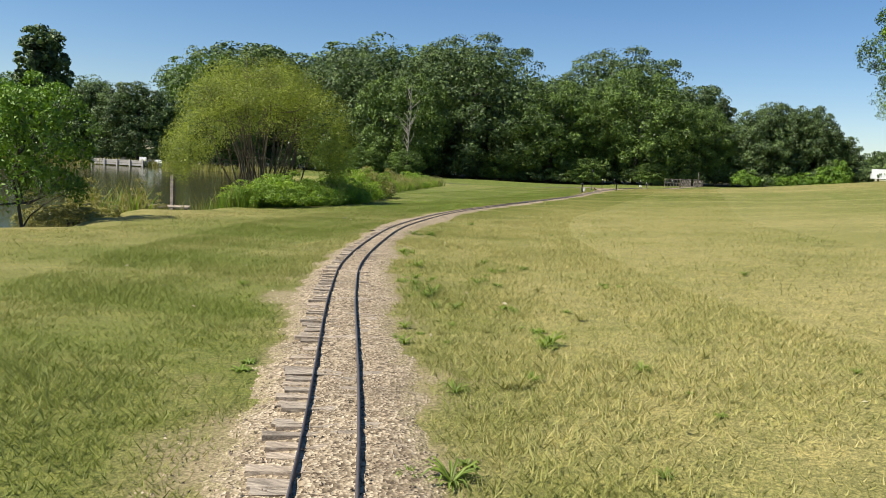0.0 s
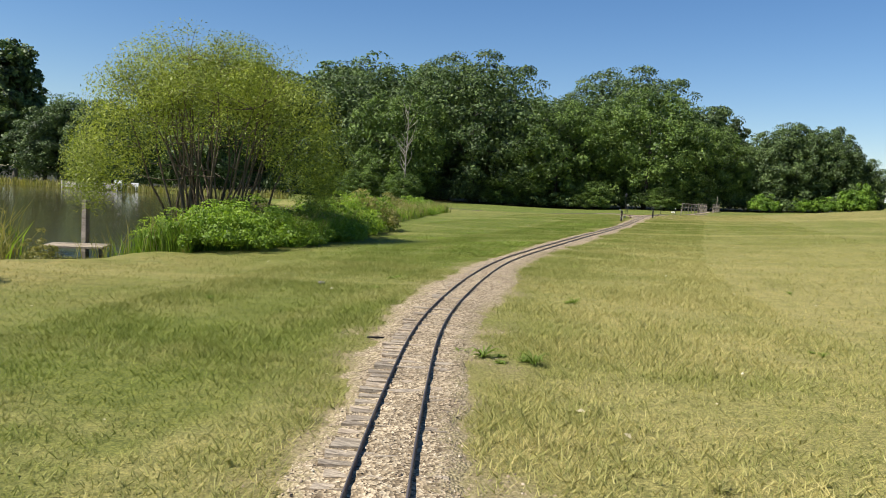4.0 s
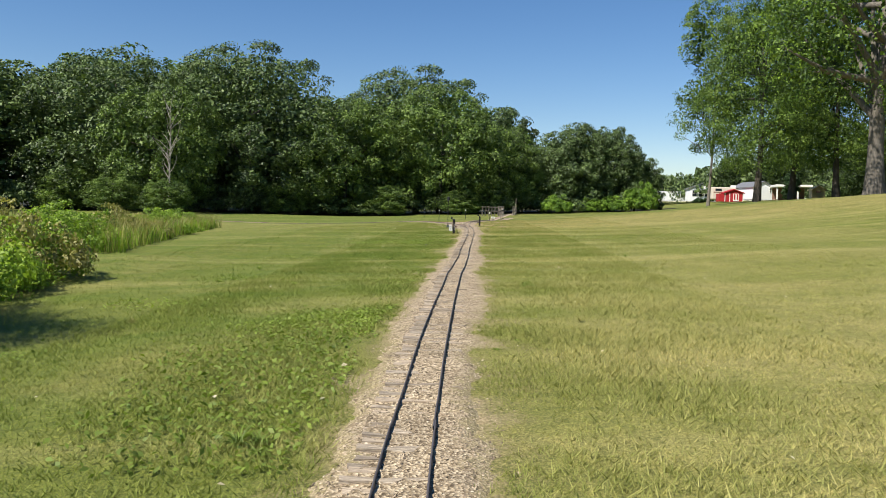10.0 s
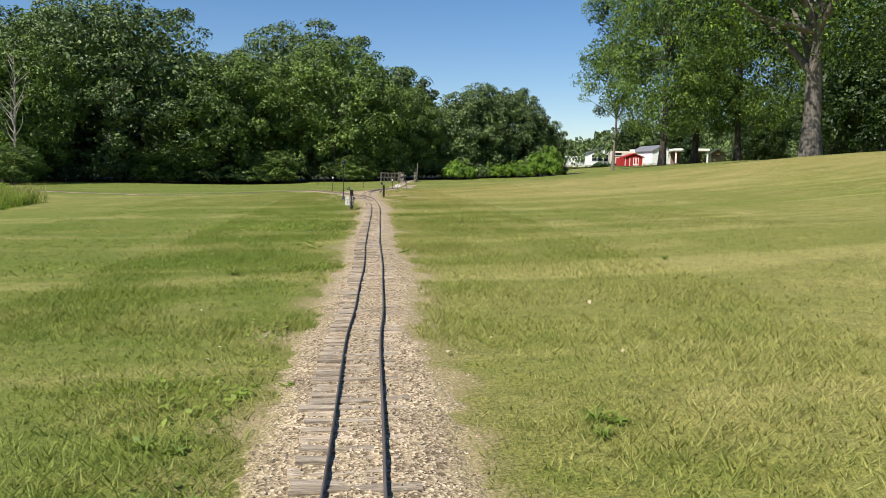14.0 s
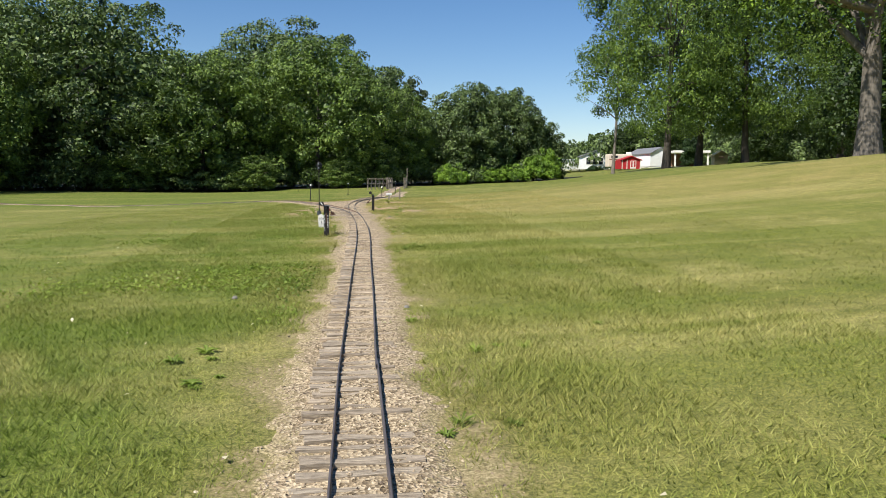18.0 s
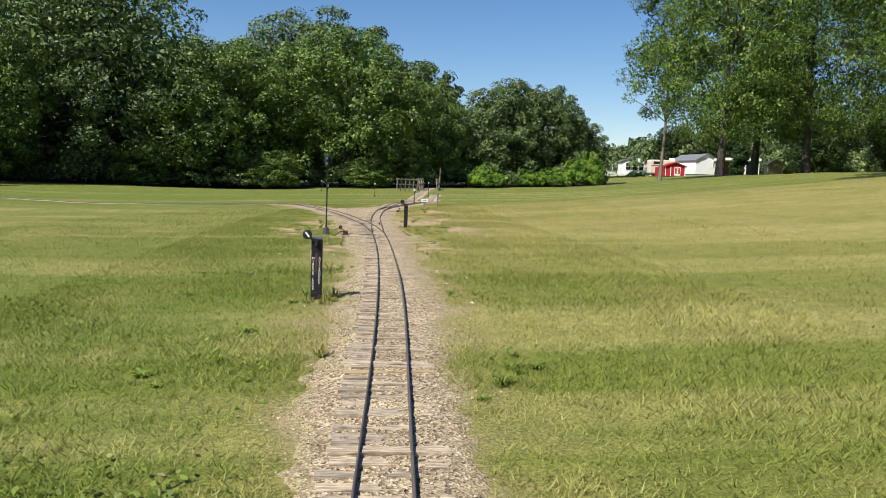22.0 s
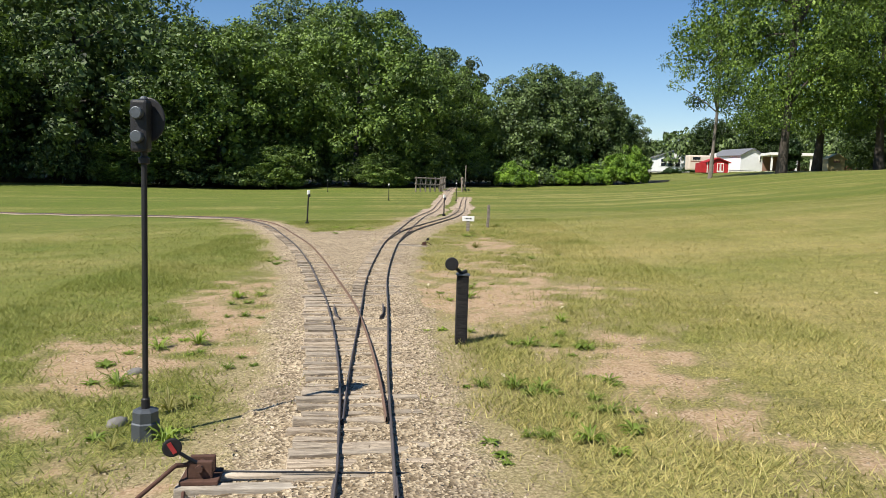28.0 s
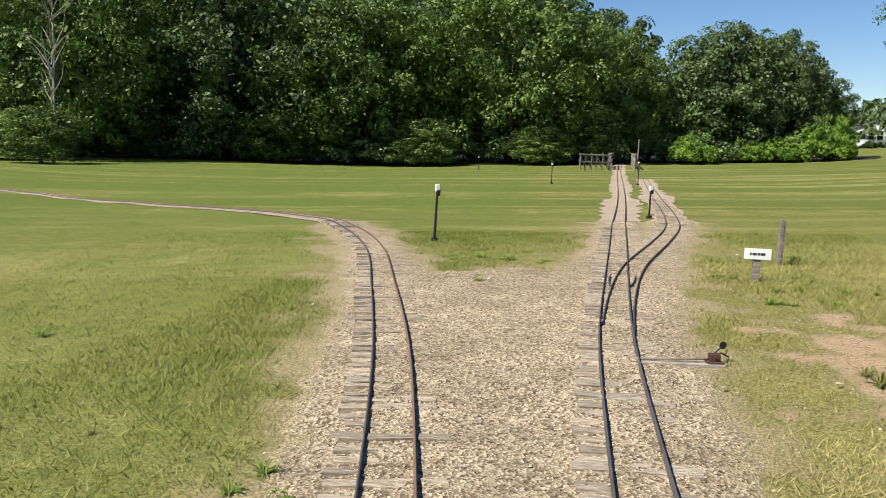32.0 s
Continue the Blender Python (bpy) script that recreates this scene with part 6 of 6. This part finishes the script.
def tufts(count, near, far, power, each, spread):
    """Places of single blades, gathered in small tufts to both sides of the line."""
    ys = q.uniform(-1.0, 60, count)
    xs = np.interp(ys, line_y, line_x) + np.where(q.random(count) < 0.5, -1, 1) * (near + (far - near) * q.random(count) ** power)
    bare = np.maximum(dry(xs, ys) * 0.9, sand(xs, ys)) + 0.05
    sparse = np.where(bed(xs, ys) > -0.02, 0.012 + 0.13 * step01(ys, 33.5, 36.5) * (1 - step01(ys, 46, 50)), np.clip(1.0 - 3.0 * bare, 0.10, 1.0)) * np.clip(0.9 + 0.2 * W_TALL(xs, ys), 0.55, 1)
    ok = (q.random(count) < sparse) & (pond_depth(xs, ys) < -2)
    xs, ys = np.repeat(xs[ok], each), np.repeat(ys[ok], each)
    return xs + q.normal(0, spread, len(xs)), ys + q.normal(0, spread, len(xs))


xs, ys = tufts(330000, 0.24, 2.9, 1.25, 4, 0.022)
v, f = blades(xs, ys, 0.040 * np.clip(1 + 0.25 * W_TALL(xs, ys), 0.6, 1.6), 0.0060, 0.95, 61)
tagged(mesh_ob("grass", v, f, M_BLADE, label="short mown grass blades beside the track", kind="stuff"), category="grass")
xs, ys = tufts(95000, 2.0, 6.5, 1.2, 4, 0.05)
v, f = blades(xs, ys, 0.034, 0.0070, 1.0, 63)
tagged(mesh_ob("grass", v, f, M_BLADE, label="mown grass a few steps from the track", kind="stuff"), category="grass")
xs, ys = q.uniform(-14, 14, 100000), q.uniform(2, 68, 100000)
keep = (rail_distance(xs, ys) > 4.2) & (pond_depth(xs, ys) < -2.2)
xs, ys = xs[keep], ys[keep]
v, f = blades(xs, ys, 0.032, 0.009, 1.2, 62)
tagged(mesh_ob("grass", v, f, M_BLADE, label="mown grass farther from the track", kind="stuff"), category="grass")

# clover and plantain in the greener strips
ys = q.uniform(17, 41, 60000)
xs = np.interp(ys, line_y, line_x) - 0.45 - 3.2 * q.random(60000) ** 1.3
keep = (W_PATCH(xs, ys) + 0.6 * W_TALL(xs, ys) > q.normal(0.9, 0.55, 60000)) & (bed(xs, ys) < -0.12)
xs, ys = xs[keep][:9000], ys[keep][:9000]
flat = np.stack([xs, ys, gz(xs, ys) + q.uniform(0.012, 0.04, len(xs))], 1)
v, f = leaf_cards(flat, np.tile([0, 0, 1.0], (len(xs), 1)), 0.022, q, 0.1, 1.6)
tagged(mesh_ob("clover", v, f, L_LAWNWEED, label="low broad-leaved clover among the grass", kind="stuff"), category="clover")

# ---- broad-leaved weeds in the lawn ----
def rosette(seed, leaves, length, wide, material, label, rise=0.7):
    """A low weed: strap leaves arching out from one root."""
    q = rng_of(seed)
    ob = thing("weed", pose(0, 0, 0), label, "weed", "weeds in the lawn")
    bm = bmesh.new()
    for i in range(leaves):
        a = 6.283 * i / leaves * 2.4 + q.normal(0, 0.3)
        l, w = length * q.uniform(0.6, 1.15), wide * q.uniform(0.7, 1.2)
        up = rise * q.uniform(0.4, 1.2)
        row = []
        for k in range(4):
            s = k / 3
            rr, z = l * s * (1 - 0.15 * s), l * up * math.sin(min(1.0, s * 0.95) * 2.6) * 0.62 + 0.004
            ww = w * (0.45, 1.0, 0.8, 0.08)[k]
            c = Vector((math.cos(a) * rr, math.sin(a) * rr, z))
            n = Vector((-math.sin(a), math.cos(a), 0)) * ww / 2
            row.append((bm.verts.new(c - n + Vector((0, 0, ww * 0.25))), bm.verts.new(c), bm.verts.new(c + n + Vector((0, 0, ww * 0.25)))))
        for p, o in zip(row, row[1:]):
            bm.faces.new((p[0], p[1], o[1], o[0]))
            bm.faces.new((p[1], p[2], o[2], o[1]))
    part("leaf", bm, material, ob)
    return ob


kinds = [rosette(70, 40, 0.125, 0.010, L_LAWNWEED, "green tuft of coarse grass by the track"), rosette(71, 24, 0.085, 0.020, L_LAWNWEED, "low broad-leaved green weed in the lawn", 0.5), rosette(72, 30, 0.10, 0.011, L_LAWNWEED, "small spiky green grass tuft", 1.0), rosette(73, 26, 0.13, 0.010, L_DRYWEED, "dry straw-coloured grass tuft", 1.0)]
spots = ((-4.78, 39.2, 3), (-4.92, 39.15, 3), (-4.72, 39.4, 3), (-4.6, 39.5, 3), (-4.95, 39.45, 2), (-4.85, 41.0, 3), (-4.75, 41.2, 2), (-5.05, 40.9, 3), (-5.1, 45.8, 2), (-5.28, 45.75, 3), (-2.12, 5.38, 0), (-1.86, 4.3, 0), (-1.71, 4.2, 0), (-1.41, 3.75, 0), (-1.40, 3.6, 2), (-2.73, 6.56, 0), (-0.42, 3.31, 1), (-0.97, 4.52, 0), (-0.08, 2.62, 1), (0.05, 2.32, 0), (-0.79, 5.56, 1), (0.21, 4.64, 1), (-3.27, 9.19, 0), (-4.1, 30.14, 0), (-3.67, 46.42, 0), (-3.12, 47.19, 0), (-3.66, 45.73, 0), (-3.85, 45.57, 1), (-5.2, 49.22, 0), (-3.55, 49.58, 2), (-3.62, 49.06, 2), (-0.75, 3.2, 0), (-1.0, 2.1, 0), (-0.9, 1.3, 1), (-1.55, 4.6, 0), (-0.2, 0.4, 0), (-1.3, 3.9, 2), (-2.95, 9.1, 0), (-3.6, 15.6, 1), (-3.1, 11.85, 0), (-5.4, 13.1, 1), (-5.45, 17.4, 0), (-3.75, 23.7, 0), (-5.5, 23.2, 1), (-5.3, 23.6, 1), (-5.2, 24.3, 1), (-4.12, 32.3, 2), (-3.55, 31.4, 0), (-5.3, 31.0, 1), (-5.35, 31.7, 1), (-5.05, 35.6, 1), (-3.7, 37.2, 0), (-3.8, 36.9, 0), (-3.6, 39.4, 2), (-5.3, 37.6, 0), (-5.2, 38.2, 1), (-5.55, 37.2, 1), (-3.35, 46.2, 0), (-3.55, 46.4, 0), (-3.2, 46.5, 0), (-3.5, 45.7, 0), (-3.3, 45.8, 1), (-3.45, 47.3, 0), (-3.15, 47.2, 1), (-3.1, 48.0, 2), (-4.05, 47.7, 2), (-4.8, 46.9, 2), (-5.6, 47.4, 0), (-5.4, 47.5, 0), (-5.75, 47.0, 1), (-5.55, 46.6, 0), (-5.3, 48.4, 0), (-5.9, 48.3, 1), (-5.2, 46.2, 3), (-3.4, 44.6, 0), (-3.6, 44.3, 1), (-2.7, 55.7, 0), (-3.0, 55.2, 0), (-2.6, 55.2, 1), (-2.4, 55.6, 0), (-3.2, 56.3, 1), (-5.3, 57.4, 0), (-5.0, 57.2, 0), (-4.8, 57.8, 1), (-5.5, 57.0, 1), (-4.7, 57.0, 0), (-3.1, 53.3, 3), (-2.9, 52.4, 3), (-2.6, 51.8, 0), (-2.2, 52.3, 3), (-4.9, 55.9, 2), (-5.3, 52.0, 0), (-5.55, 51.6, 1), (-2.55, 56.3, 3), (-2.32, 57.15, 3), (-2.25, 57.3, 2))
q = rng_of(75)
for i, (x, y, k) in enumerate(spots):
    if bed(np.array([x]), np.array([y]))[0] > 0.0:
        x += 0.3 if x > float(np.interp(y, line_y, line_x)) else -0.3
    for j in range(3):
        s = q.uniform(0.55, 1.05) * (1.0, 0.8, 0.65)[j]
        put_tree(kinds[(k, 1, k)[j]], x + (q.normal(0, 0.11) if j else 0), y + (q.normal(0, 0.14) if j else 0), q.uniform(0, 360), s, s * q.uniform(0.8, 1.2))
for i in range(104):
    y = q.uniform(0, 60) if i < 66 else q.uniform(0.5, 8)
    x = float(np.interp(y, line_y, line_x)) + (float(q.choice([-1, 1])) * (0.42 + 3.5 * q.random() ** 1.5) if i < 66 else 0.42 + 1.3 * q.random() ** 1.6)
    if bed(np.array([x]), np.array([y]))[0] > -0.04:
        continue
    s = q.uniform(0.3, 0.75)
    put_tree(kinds[int(q.choice([0, 1, 1, 2, 3, 3]))], x, y, q.uniform(0, 360), s, s)
for i, k in enumerate(kinds):
    move_thing(k, -5.9 + 0.4 * i, 28.5 + 3 * i)

# field stones and droppings
def rock(x, y, s, label, material=M_ROCK):
    q = rng_of(int(abs(x * 100 + y * 10)))
    bm = bmesh.new()
    bmesh.ops.create_icosphere(bm, subdivisions=2, radius=1)
    for v in bm.verts:
        v.co *= 1 + 0.22 * noise.noise(v.co * 1.3 + Vector((x, y, 0)))
        v.co.z *= 0.55
    bmesh.ops.scale(bm, vec=(s, s * 0.75, s), verts=bm.verts)
    ob = part("stone", bm, material, None, "", "", True)
    tagged(ob, label=label, category="stone", group="stones in the grass")
    ob.matrix_basis = pose(x, y, gh(x, y) + s * 0.15, 0, 0, q.uniform(0, 360))
    return ob


for x, y, s in ((-5.36, 46.04, 0.05), (-5.9, 12.3, 0.045), (-5.48, 33.75, 0.035), (-4.1, 32.9, 0.03), (-3.59, 44.0, 0.04), (-5.55, 46.85, 0.05), (-5.6, 40.9, 0.03)):
    rock(x, y, s, "pale grey field stone lying in the grass")

q = rng_of(90)
ys = q.uniform(1, 58, 260)
xs = np.interp(ys, line_y, line_x) + np.where(q.random(260) < 0.5, -1, 1) * (0.45 + 3.6 * q.random(260) ** 1.4)
flat = np.stack([xs, ys, gz(xs, ys) + 0.03], 1)
v, f = leaf_cards(flat, np.tile([0, 0, 1.6], (260, 1)), 0.026, q, 0.1, 1.4)
tagged(mesh_ob("fallen_leaves", v, f, M_DRYLEAF, label="pale dry fallen leaves scattered over the lawn", kind="stuff"), category="leaves")
lying("stick", [(-4.14, 9.44), (-4.06, 9.46), (-3.99, 9.49)], 0.007, M_BLACKWOOD, "short dark stick lying on the gravel's edge", "stick", 0.022)
for x, y, s in ((-3.37, 9.0, 0.013), (-3.45, 8.85, 0.011), (-3.3, 9.7, 0.010), (-5.0, 52.75, 0.014), (-4.83, 51.8, 0.018), (-4.42, 28.8, 0.022)):
    rock(x, y, s, "small dark clod on the gravel bed", M_BLACKWOOD)
